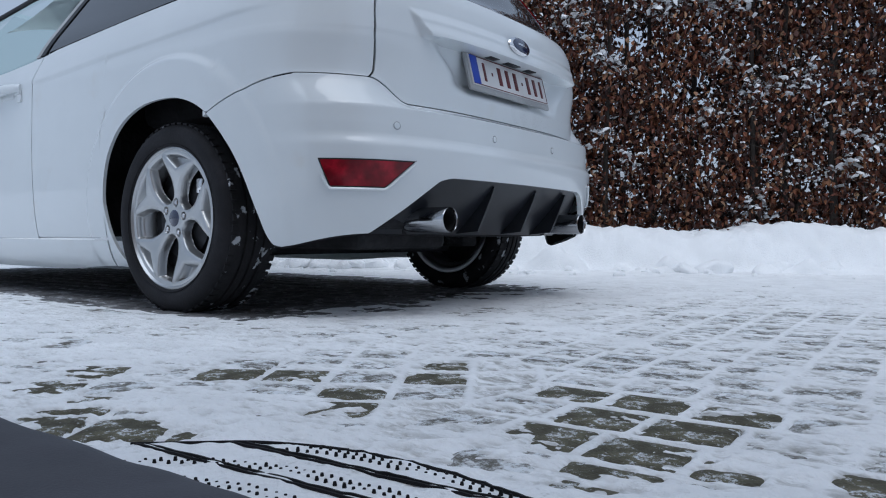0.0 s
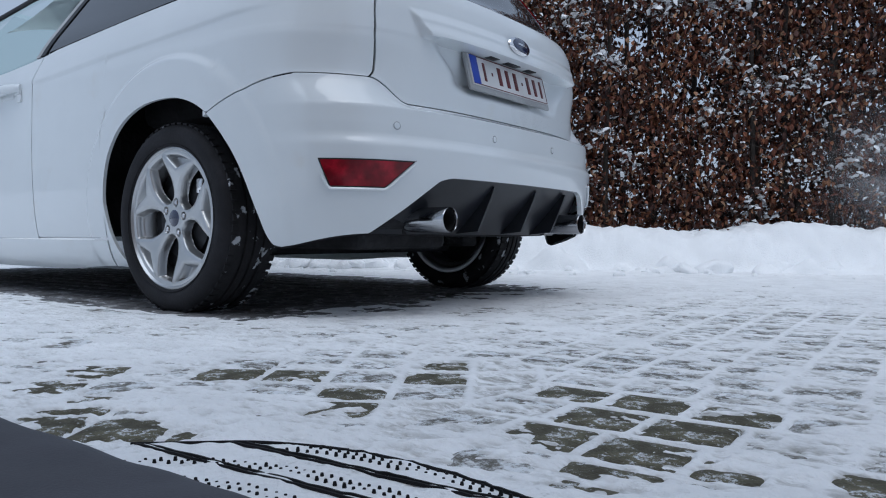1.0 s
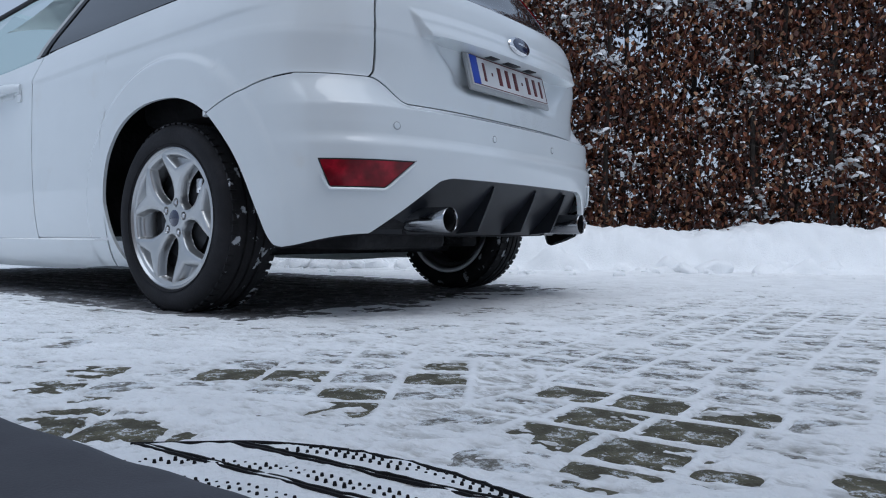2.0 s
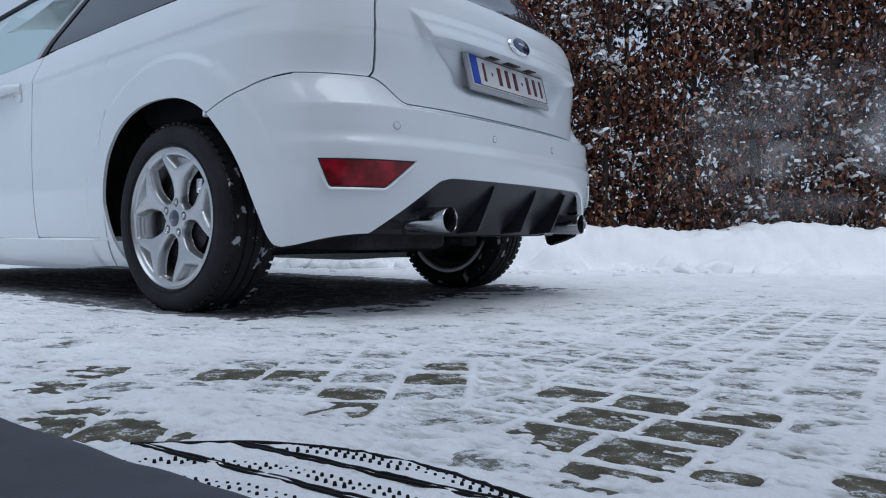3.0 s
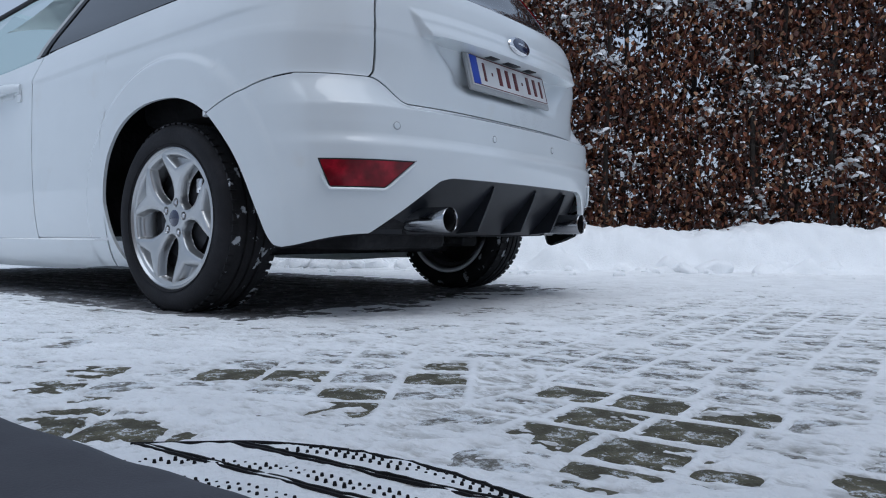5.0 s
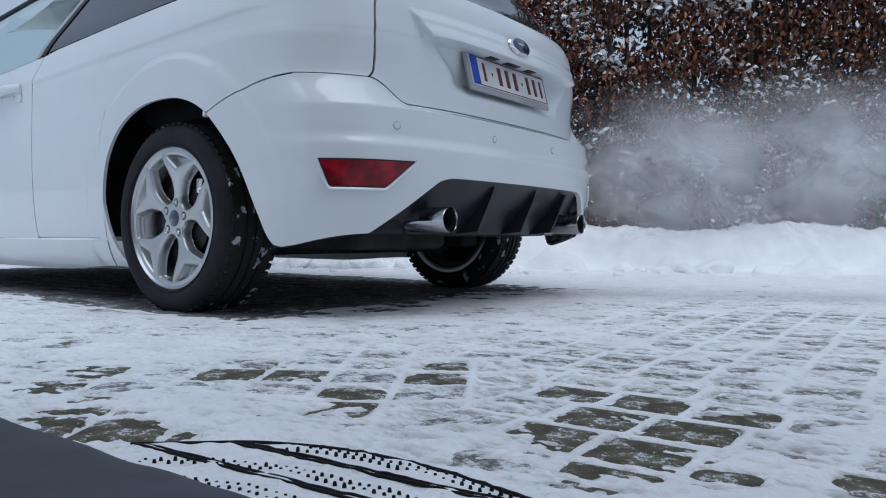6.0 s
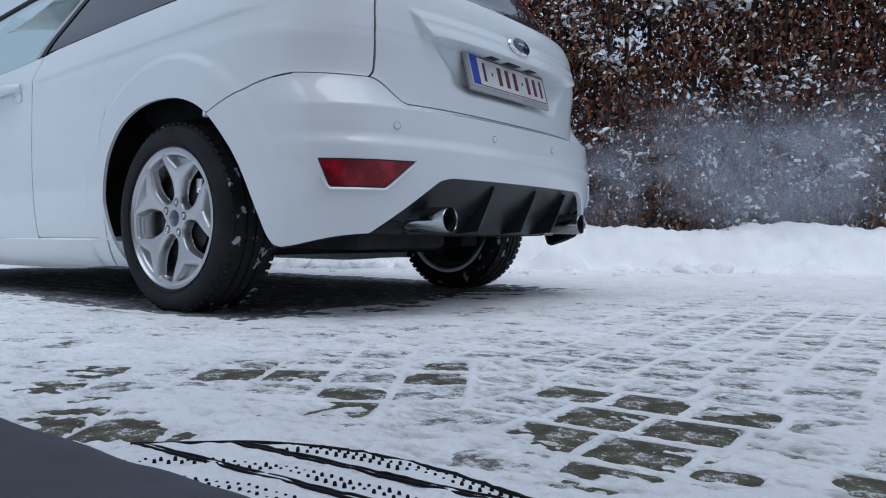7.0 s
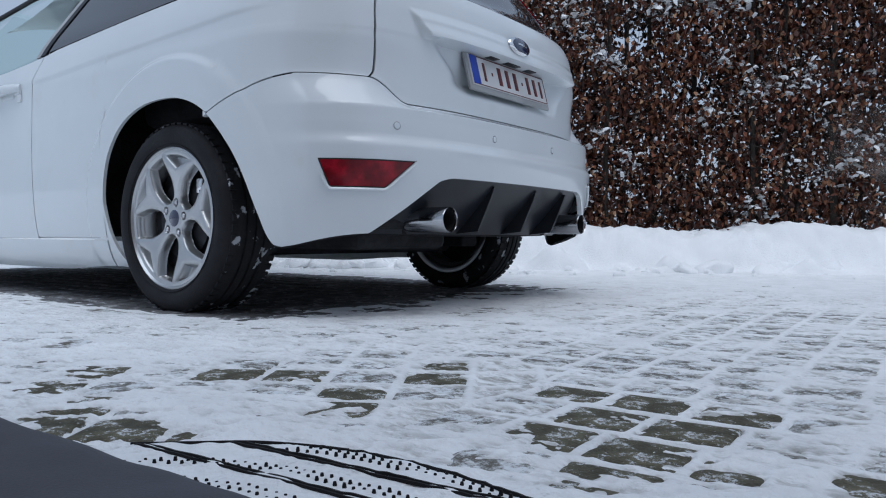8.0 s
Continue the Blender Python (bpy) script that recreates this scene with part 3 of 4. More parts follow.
def rim_face():
    """The cast star: five spokes that fork towards the rim, with rounded flanks and sunk seats for the nuts."""
    nr, na = 90, 480
    depth = []
    verts, faces = [], []
    for j in range(na):
        th = 2 * math.pi * j / na
        fold = abs((th + math.radians(36)) % math.radians(72) - math.radians(36))
        for i in range(nr + 1):
            r = 0.018 + 0.2115 * i / nr
            a, b = r * math.cos(fold), r * math.sin(fold)
            rest = math.radians(36) - fold
            ha, hb = r * math.cos(rest), r * math.sin(rest)
            window = max(hb - lerp_table(HOLE_R, HOLE_W, ha), 0.058 - ha, r - 0.2155)
            pocket = max(b * 0.46 - (a - 0.170) * 0.9, 0.168 - a, r - 0.2165)
            d = window
            lug = math.hypot(a - 0.054, b)
            y = -0.010 + 0.016 * smoothstep(0.05, 0.19, r) - 0.005 * smoothstep(0.205, 0.23, r)
            y += 0.004 * smoothstep(0.0, 0.014, min(window, pocket + 0.004)) - 0.030 * (1 - smoothstep(-0.0065, 0.0015, d))
            y -= 0.030 * (1 - smoothstep(-0.012, 0.001, pocket)) + 0.014 * (1 - smoothstep(0.0115, 0.0145, lug))
            verts.append((r * math.cos(th), -y, r * math.sin(th)))
            depth.append(d)
    for j in range(na):
        k0, k1 = j * (nr + 1), ((j + 1) % na) * (nr + 1)
        for i in range(nr):
            q = (k0 + i, k0 + i + 1, k1 + i + 1, k1 + i)
            if max(depth[v] for v in q) > -0.0055:
                faces.append(q)
    return verts, faces


SPOKES = []


def build_wheel(car, ax, sg):
    wheel = part("wheel", revolve([(0.226, -0.875), (0.236, -0.886), (0.2405, -0.884), (0.2405, -0.872), (0.225, -0.86), (0.208, -0.80), (0.200, -0.70), (0.215, -0.668), (0.235, -0.662), (0.2405, -0.664), (0.225, -0.672), (0.19, -0.70), (0.196, -0.80), (0.214, -0.86), (0.226, -0.875)], 96), ALLOY, car, "five-spoke silver alloy wheel")
    # tyre with sidewall, shoulder and tread grooves
    prof = [(0.232, -0.872), (0.243, -0.886), (0.262, -0.893), (0.287, -0.893), (0.305, -0.885), (0.3165, -0.868), (0.3225, -0.846)]
    for y in (-0.820, -0.783, -0.746):
        prof += [(0.3250, y - 0.006), (0.3175, y - 0.005), (0.3175, y + 0.005), (0.3250, y + 0.006)]
    prof += [(0.3225, -0.712), (0.3165, -0.694), (0.305, -0.682), (0.287, -0.675), (0.262, -0.672), (0.243, -0.674), (0.232, -0.680)]
    tyre = part("tyre", revolve(prof, 128), RUBBER, wheel, "black low-profile tyre with snow in its tread")
    tyre.data.materials.append(SIDEWALL)
    for face in tyre.data.polygons:
        face.material_index = int(face.center.y < -0.858)
    bm = revolve([(0.2465, -0.8885), (0.2475, -0.892), (0.2495, -0.892), (0.2505, -0.8905)], 96)
    part("bead_ring", bm, SIDEWALL, wheel)
    # tread blocks on both shoulders, too many to pick apart
    bm = bmesh.new()
    for k in range(60):
        a = 2 * math.pi * k / 60
        for y in (-0.855, -0.702):
            box(bm, (0, y, 0.3193), (0.022, 0.034, 0.0065), Matrix.Rotation(a, 4, "Y"))
    tagged(part("shoulder_tread", bm, RUBBER, wheel, smooth=0), kind="stuff")
    if not SPOKES:
        SPOKES.append(link_mesh("spoke_star", *rim_face(), ALLOY, wheel, smooth=60))
        star = SPOKES[0]
    else:
        star = new("spoke_star", SPOKES[0].data)
        star.parent = wheel
    star.matrix_basis = pose(0, -0.874, 0, 0, -8, 0)
    part("hub_cap", revolve([(0.0, -0.873), (0.022, -0.872), (0.0285, -0.868), (0.03, -0.85)], 32), BADGE_BLUE, wheel, "dark blue centre cap")
    for k in range(5):
        a = radians(82 - 72 * k)
        lug = part("lug_nut", revolve([(0.0, -0.869), (0.0075, -0.869), (0.0095, -0.866), (0.0095, -0.84)], 6), CHROME, wheel, smooth=0)
        lug.matrix_basis = pose(0.054 * math.sin(a), 0, 0.054 * math.cos(a))
    part("dust_shield", revolve([(0.0, -0.816), (0.186, -0.816), (0.194, -0.80), (0.0, -0.80)], 48), UNDER, wheel)
    part("brake_disc", revolve([(0.0, -0.826), (0.14, -0.826), (0.14, -0.812), (0.0, -0.812)], 48), DARK_METAL, wheel)
    bm = bmesh.new()
    box(bm, (0.125, -0.812, 0.075), (0.05, 0.05, 0.10), Matrix.Rotation(radians(0), 4, "Y"), bevel=0.01)
    part("brake_caliper", bm, DARK_METAL, wheel)
    bm = bmesh.new()
    box(bm, (0.104, -0.838, 0.108), (0.030, 0.012, 0.050), bevel=0.004)
    box(bm, (0.118, -0.838, 0.090), (0.030, 0.012, 0.014), bevel=0.003)
    part("caliper_bracket", bm, CHROME, wheel, "bare metal brake bracket")
    bm = bmesh.new()
    box(bm, (0.130, -0.836, 0.106), (0.020, 0.010, 0.026), bevel=0.003)
    part("caliper_mark", bm, RED_LENS, wheel, "red mark on the brake")
    flip = Matrix.Identity(4) if sg < 0 else pose(0, 0, 0, 0, 0, 180)
    wheel.matrix_basis = Matrix.Translation((ax - 0.004, 0.014 * sg, 0.316)) @ flip


car = build_car()

# ---- ground: one sheet of thin snow, worn through to the paving in places ----
BANK_A, BANK_D = Vector((-0.5, 2.26)), Vector((0.886, 0.463))
BANK_N = Vector((-BANK_D.y, BANK_D.x))
PITCH, PAVE_TURN = 0.132, radians(2.4)
shift_rng = random.Random(5)
ROW_SHIFT = [shift_rng.uniform(-0.006, 0.006) for _ in range(80)]
ROW_SHIFT[30:35] = [0.0, 0.0, 0.022, 0.052, 0.030]  # row r has its shift at r + 32
GRID = np.random.RandomState(7).rand(256, 256)
# places where the snow is worn off: x, y, half length along the sweep, half width across it
BARE = ((0.9, -1.59, 0.034, 0.044), (0.97, -1.75, 0.054, 0.05), (1.09, -1.74, 0.036, 0.038), (1.19, -1.80, 0.085, 0.055), (1.27, -1.85, 0.07, 0.055), (1.38, -1.79, 0.055, 0.05),
        (1.09, -1.49, 0.054, 0.05), (1.06, -1.39, 0.038, 0.048), (1.17, -1.41, 0.053, 0.032), (1.39, -1.47, 0.056, 0.041), (1.46, -1.53, 0.033, 0.039), (1.58, -1.54, 0.016, 0.029),
        (1.78, -1.34, 0.075, 0.08), (1.77, -1.49, 0.05, 0.065), (1.89, -1.5, 0.078, 0.088), (1.91, -1.36, 0.069, 0.07), (1.81, -1.23, 0.05, 0.04), (1.64, -1.2, 0.04, 0.05),
        (1.99, -1.53, 0.037, 0.04), (2.13, -1.47, 0.02, 0.032), (1.5, -1.24, 0.033, 0.05), (1.42, -1.29, 0.06, 0.04), (1.38, -1.17, 0.048, 0.028), (1.96, -1.24, 0.074, 0.035), (0.5, -1.49, 0.041, 0.058))


def bank_xy(s, d):
    """s metres along the foot of the snow bank, d metres behind it."""
    return BANK_A + BANK_D * s + BANK_N * d


def field(x, y, size, seed=0):
    """Smooth random heights from 0 to 1 with lumps of that size."""
    x, y = x / size + 37.3 * seed, y / size + 11.7 * seed
    i, j = np.floor(x).astype(int), np.floor(y).astype(int)
    f, g = x - i, y - j
    f, g = f * f * (3 - 2 * f), g * g * (3 - 2 * g)
    at = lambda a, b: GRID[a % 256, b % 256]
    return (at(i, j) * (1 - f) + at(i + 1, j) * f) * (1 - g) + (at(i, j + 1) * (1 - f) + at(i + 1, j + 1) * f) * g


def ease(a, b, x):
    t = np.clip((x - a) / (b - a), 0, 1)
    return t * t * (3 - 2 * t)


MAT_X, MAT_Y = (-0.23, -0.16, -0.104, -0.055, -0.009, 0.04, 0.10, 0.221, 0.40), (-0.032, 0.022, 0.063, 0.083, 0.096, 0.104, 0.104, 0.083, 0.03)


def mat_shape(x, y):
    """1 on the rubber mat, 0 off it."""
    lx = (x - 1.62) * math.cos(0.075) + (y + 1.82) * math.sin(0.075)
    ly = -(x - 1.62) * math.sin(0.075) + (y + 1.82) * math.cos(0.075)
    cut = ly - np.interp(lx, MAT_X, MAT_Y)
    return 1 - ease(-0.006, 0.004, np.maximum(cut, np.maximum(-0.15 - ly, np.maximum(-0.225 - lx, lx - 0.40))))


FIELDS = ((1.822, -1.418, PAVE_TURN, ROW_SHIFT), (1.386, -1.352, PAVE_TURN + radians(31), [0.0] * 80))


def in_second_field(x, y, margin=0.0):
    """The paving west of the swept corner is laid at another angle."""
    u = (x - 1.822) * math.cos(PAVE_TURN) + (y + 1.418) * math.sin(PAVE_TURN)
    v = -(x - 1.822) * math.sin(PAVE_TURN) + (y + 1.418) * math.cos(PAVE_TURN)
    return (u < -1.85 * PITCH - margin) & (v < 3.0 * PITCH - margin)


def paver_cell(x, y):
    """The distance to the nearest joint and a number from 0 to 1 for each paver."""
    found = []
    for ox, oy, turn, shifts in FIELDS:
        u = (x - ox) * math.cos(turn) + (y - oy) * math.sin(turn)
        v = -(x - ox) * math.sin(turn) + (y - oy) * math.cos(turn)
        row = np.floor(v / PITCH).astype(int)
        u = u - np.array(shifts)[np.clip(row + 32, 0, 79)]
        col = np.floor(u / PITCH).astype(int)
        fu, fv = np.abs(u / PITCH - col - 0.5), np.abs(v / PITCH - row - 0.5)
        found += [PITCH * (0.5 - np.maximum(fu, fv)), GRID[(row * 7) % 256, (col * 13) % 256]]
    second = in_second_field(x, y)
    return np.where(second, found[2], found[0]), np.where(second, found[3], found[1])


def snow_height(x, y):
    big = field(x, y, 0.30, 1) - 0.5
    along, across = 0.8 * x + 0.6 * y, -0.6 * x + 0.8 * y
    swept = field(along * 0.40, across, 0.030, 2) - 0.5
    mid = field(x * 0.75, y * 1.2, 0.085, 2) - 0.5
    fine = field(x, y, 0.028, 3) - 0.5
    tiny = field(x, y, 0.011, 4) - 0.5
    edge, own = paver_cell(x, y)
    zone = ease(0.85, 1.45, x + 0.5 * big) * ease(-1.75, -1.35, y) * ease(1.3, 0.4, y)
    h = 0.0043 + 0.006 * big + 0.004 * mid + 0.0066 * swept + 0.0040 * fine + 0.0046 * tiny + 0.0032 * (own - 0.5) * zone
    h = h - 0.0026 * zone - 0.0010 * ease(1.5, 1.1, x) * ease(-0.9, -1.1, y)
    for bx, by, a, b in BARE:
        p, q = 0.8 * (x - bx) + 0.6 * (y - by) + 0.05 * mid, -0.6 * (x - bx) + 0.8 * (y - by) + 0.05 * swept
        h = h - (0.0085 - 0.008 * (tiny + 0.7 * swept)) * np.exp(-((p / (1.15 * a)) ** 2 + (q / (1.1 * b)) ** 2) ** 2)
    under = ease(0.62, 0.10, x + 0.25 * mid) * ease(-1.12, -0.72, y + 0.10 * big + 0.10 * mid) * ease(1.25, 0.9, y) * ease(-4.0, -3.6, x)
    # snow packed into the joints stays when the tops are swept
    joint = (1 - ease(0.0050, 0.0125, edge + 0.006 * fine + 0.004 * tiny)) * (1 - under) * (0.45 + 0.55 * zone)
    h = h * (1 - joint) + joint * np.maximum(h, 0.0030 + 0.003 * mid + 0.0022 * fine + 0.0015 * tiny)
    thin = ease(0.0062, 0.0002, h) * (1 - joint) * (0.55 + 0.45 * zone) * ease(2.2, 1.0, y) * ease(3.6, 2.6, x)
    h = h - 0.016 * under
    # deeper near the bank and over the wider yard
    d = (x - BANK_A.x) * BANK_N.x + (y - BANK_A.y) * BANK_N.y
    h = h + 0.022 * ease(-0.55, 0.0, d)
    far = ease(1.5, 4.0, np.hypot(x - 1.5, y + 1.0))
    h = h + 0.004 * far
    h = np.maximum(h, -0.0055 - 0.008 * under)
    m = mat_shape(x, y)
    return h * (1 - m) + m * (0.0104 + 0.0015 * mid + 0.0040 * fine + 0.002 * tiny), thin * (1 - m)


def build_ground():
    def line(parts):
        out = []
        for a, b, step in parts:
            out += list(np.arange(a, b - step * 0.3, step))
        return np.array(sorted(out))
    xs = np.concatenate([[-700, -200, -60, -25, -14], line([(-9, -4, 0.25), (-4, 0.2, 0.06), (0.2, 0.9, 0.007), (0.9, 2.35, 0.0048), (2.35, 3.2, 0.012), (3.2, 4.5, 0.05), (4.5, 10, 0.25)]), [14, 25, 60, 200, 700]])
    ys = np.concatenate([[-700, -200, -60, -25, -14], line([(-9, -4, 0.25), (-4, -2.1, 0.05), (-2.1, -0.6, 0.0050), (-0.6, 0.9, 0.0095), (0.9, 1.6, 0.02), (1.6, 4.5, 0.06), (4.5, 10, 0.25)]), [14, 25, 60, 200, 700]])
    gx, gy = np.meshgrid(xs, ys, indexing="ij")
    gz, thin = snow_height(gx, gy)
    nx, ny = gx.shape
    co = np.stack([gx, gy, gz], -1).reshape(-1, 3)
    k = (np.arange(nx - 1)[:, None] * ny + np.arange(ny - 1)[None, :]).reshape(-1)
    quads = np.stack([k, k + ny, k + ny + 1, k + 1], 1)
    me = bpy.data.meshes.new("ground")
    me.vertices.add(len(co))
    me.vertices.foreach_set("co", co.ravel())
    me.loops.add(quads.size)
    me.loops.foreach_set("vertex_index", quads.ravel())
    me.polygons.add(len(quads))
    me.polygons.foreach_set("loop_start", np.arange(0, quads.size, 4))
    me.polygons.foreach_set("use_smooth", np.ones(len(quads), bool))
    me.update(calc_edges=True)
    me.attributes.new("thinness", "FLOAT", "POINT").data.foreach_set("value", thin.ravel().astype(np.float32))
    me.materials.append(SNOW_THIN)
    tagged(new("ground", me), "thin trodden snow lying over paving and beyond", "snowy ground", kind="structure")


def build_bank():
    verts, faces = [], []
    ns, nd = 620, 76
    for i in range(ns + 1):
        s = -7 + 14 * i / ns
        for j in range(nd + 1):
            d = -0.24 + 1.40 * (j / nd) ** 1.35
            p = bank_xy(s, d)
            v = Vector((p.x, p.y, 0))
            foot = 0.05 * noise.noise(v * 2.4) + 0.02 * noise.noise(v * 8.0)
            h = 0.325 * smoothstep(-0.03 + foot, 0.24 + foot, d) ** 0.62 * (1 - 0.3 * smoothstep(0.5, 1.1, d))
            h *= 1 + 0.17 * noise.noise(Vector((s * 1.1, 0.3, d))) + 0.10 * noise.noise(Vector((s * 3.3, d * 2, 5)))
            rolled = max(0.0, noise.noise(Vector((s * 2.3, 3.0, 9.0))) + 0.22) * 0.17 + max(0.0, noise.noise(Vector((s * 6.5, 1.0, 2.0))) + 0.15) * 0.10
            h = max(h, rolled * math.sqrt(max(0.0, 1 - ((d + 0.055) / (0.05 + 0.25 * rolled)) ** 2)))
            lump = abs(noise.noise(v * 7.0))
            h += smoothstep(0.0, 0.14, d) * (0.034 * noise.noise(v * 5.5) - 0.030 * lump) + 0.024 * smoothstep(-0.12, 0.1, d) * noise.noise(v * 17.0) + 0.007 * smoothstep(-0.15, 0.0, d) * noise.noise(v * 45.0)
            verts.append((p.x, p.y, h - 0.008 + 0.02 * smoothstep(-0.2, 0, d)))
    for i in range(ns):
        for j in range(nd):
            k = i * (nd + 1) + j
            faces.append((k, k + nd + 1, k + nd + 2, k + 1))
    ob = link_mesh("snow_bank", verts, faces, SNOW, smooth=80)
    tagged(ob, "lumpy bank of cleared white snow along the hedge", "snow bank", kind="structure")


def build_clods():
    """Crumbs of cleared snow that rolled off the bank."""
    rng = random.Random(3)
    bm = bmesh.new()
    for k in range(230):
        large = k < 60
        p = bank_xy(rng.uniform(-4, 5), rng.uniform(-0.16, 0.02) - (0.0 if large else abs(rng.gauss(0, 0.14))))
        r = rng.uniform(0.04, 0.10) if large else rng.uniform(0.008, 0.035)
        m = Matrix.Translation((p.x, p.y, r * 0.35 + 0.004)) @ Euler((rng.gauss(0, 0.3), rng.gauss(0, 0.3), rng.random() * 6)).to_matrix().to_4x4() @ Matrix.Diagonal((r * rng.uniform(1.0, 1.9), r, r * rng.uniform(0.55, 0.9), 1))
        got = bmesh.ops.create_icosphere(bm, subdivisions=3 if large else 2, radius=1.0, matrix=m)
        for v in got["verts"]:
            v.co += r * 0.35 * noise.noise_vector(v.co * (14 if large else 40)) + r * 0.10 * noise.noise_vector(v.co * 60)
    tagged(part("loose_snow", bm, SNOW, smooth=60), "small white crumbs of cleared snow at the bank", "snow crumbs", kind="stuff")


def build_hedge():
    hedge = tagged(new("hedge"), "clipped beech hedge with dry brown leaves and snow", "hedge")
    rng = random.Random(4)
    for k in range(34):
        s = -2.2 + 8.7 * k / 33 + rng.uniform(-0.07, 0.07)
        p = bank_xy(s, 0.85 + rng.uniform(-0.2, 0.1))
        dx, dy = rng.uniform(-0.012, 0.012), rng.uniform(-0.012, 0.012)
        pts = [(p.x + dx * j + rng.uniform(-0.008, 0.008), p.y + dy * j, 0.34 * j - 0.05) for j in range(10)]
        part("stem", tube(pts, [0.030 - 0.0022 * j for j in range(10)], 7), BARK, hedge)
    for s in (0.62, 1.7, 1.95, 2.28, 3.4):
        p = bank_xy(s, 0.62 + 0.08 * rng.random())
        pts = [(p.x + 0.012 * math.sin(3 * s + j), p.y + rng.uniform(-0.008, 0.008), 0.30 * j - 0.05) for j in range(11)]
        part("stem", tube(pts, [0.024 - 0.0014 * j for j in range(11)], 7), BARK, hedge)
    # fine branches
    verts, faces = [], []
    for k in range(7000):
        p = bank_xy(rng.uniform(-2.2, 6.5), 0.50 + 0.6 * rng.random() ** 1.3)
        c = Vector((p.x, p.y, rng.uniform(0.15, 3.1)))
        a = Vector((rng.gauss(0, 1), rng.gauss(0, 1), rng.gauss(0.25, 0.5))).normalized() * rng.uniform(0.08, 0.28)
        n = a.cross(Vector((rng.random(), rng.random(), rng.random()))).normalized() * rng.uniform(0.0015, 0.005)
        n2 = a.cross(n).normalized() * n.length
        b = len(verts)
        for q in (c + n, c - 0.5 * n + n2, c - 0.5 * n - n2, c + a):
            verts.append(q)
        faces += [(b, b + 1, b + 3), (b + 1, b + 2, b + 3), (b + 2, b, b + 3)]
    tagged(link_mesh("brushwood", verts, faces, BARK, hedge, smooth=0), kind="stuff")
    # leaves, and snow lying in the crooks between them
    verts, faces, sv, sf = [], [], [], []
    for k in range(140000):
        s = rng.uniform(-2.2, 5.4)
        d = 0.52 + 0.85 * rng.random() ** 1.1 + 0.05 * noise.noise(Vector((s * 2, 0, k * 0.01)))
        z = rng.uniform(0.12, 3.1)
        p = bank_xy(s, d)
        c = Vector((p.x, p.y, z))
        if noise.noise(Vector((s * 2.4, d * 1.2, z * 2.4))) < -0.74 + 0.30 * rng.random() + 0.22 * smoothstep(1.45, 1.85, z) * (1 - smoothstep(1.5, 2.1, s)) + 0.05 * math.exp(-((s - 0.9) / 0.6) ** 2) * smoothstep(0.5, 1.0, z):
            continue
        m = Euler((rng.gauss(0, 0.5), rng.gauss(0.9, 0.6), rng.uniform(0, 6.28))).to_matrix()
        ln, wd = rng.uniform(0.032, 0.066), rng.uniform(0.020, 0.038)
        cup, curl = rng.uniform(0.002, 0.014), rng.uniform(-0.018, 0.012)
        b = len(verts)
        for q in ((0, 0, 0), (ln * 0.38, wd / 2, cup), (ln * 0.72, wd * 0.40, cup * 0.7 + curl * 0.4), (ln, 0, curl), (ln * 0.72, -wd * 0.40, cup * 0.7 + curl * 0.4), (ln * 0.38, -wd / 2, cup)):
            verts.append(c + m @ Vector(q))
        faces += [(b, b + 1, b + 2, b + 3), (b, b + 3, b + 4, b + 5)]
        clump = noise.noise(Vector((s * 3.4, d, z * 3.4 + 40))) + 0.55 * noise.noise(Vector((s * 1.3, 7.0, z * 1.6)))
        share = 0.055 + 1.5 * max(0.0, clump - 0.08) + 0.5 * math.exp(-((s - 1.05) / 0.35) ** 2 - ((z - 0.95) / 0.3) ** 2) * smoothstep(-0.1, 0.3, clump)
        share *= (0.3 + 0.7 * smoothstep(0.45, 0.9, z)) * (1 - 0.6 * smoothstep(1.5, 2.2, s) * smoothstep(0.9, 1.4, z))
        if d < 0.80 and rng.random() < share:
            r = 0.006 + (0.010 + 0.015 * smoothstep(0.0, 0.5, clump)) * rng.random() ** 1.5
            rx = rng.uniform(0.8, 1.4)
            lie = Euler((rng.gauss(0, 0.45), rng.gauss(0, 0.45), rng.uniform(0, 6.28))).to_matrix()
            b = len(sv)
            o = c + Vector((rng.uniform(-0.02, 0.02), rng.uniform(-0.02, 0.02), 0.008))
            for q in ((-1, -0.7, -0.2), (1.1, -0.6, -0.25), (0.8, 0.8, -0.2), (-0.9, 0.9, -0.25), (0.1, 0.0, 0.75), (0.5, -0.5, 0.45), (-0.5, 0.3, 0.5)):
                sv.append(o + lie @ Vector((q[0] * r * rx * rng.uniform(0.7, 1.4), q[1] * r * rng.uniform(0.7, 1.4), q[2] * r * rng.uniform(0.6, 1.2))))
            sf += [(b, b + 1, b + 5), (b + 1, b + 2, b + 5), (b + 5, b + 2, b + 4), (b + 2, b + 3, b + 6), (b + 2, b + 6, b + 4), (b + 3, b, b + 6), (b, b + 5, b + 4), (b, b + 4, b + 6), (b, b + 3, b + 2, b + 1)]
    tagged(link_mesh("foliage", verts, faces, LEAF, hedge, smooth=0), kind="stuff")
    tagged(link_mesh("lodged_snow", sv, sf, SNOW, hedge, smooth=70), kind="stuff")


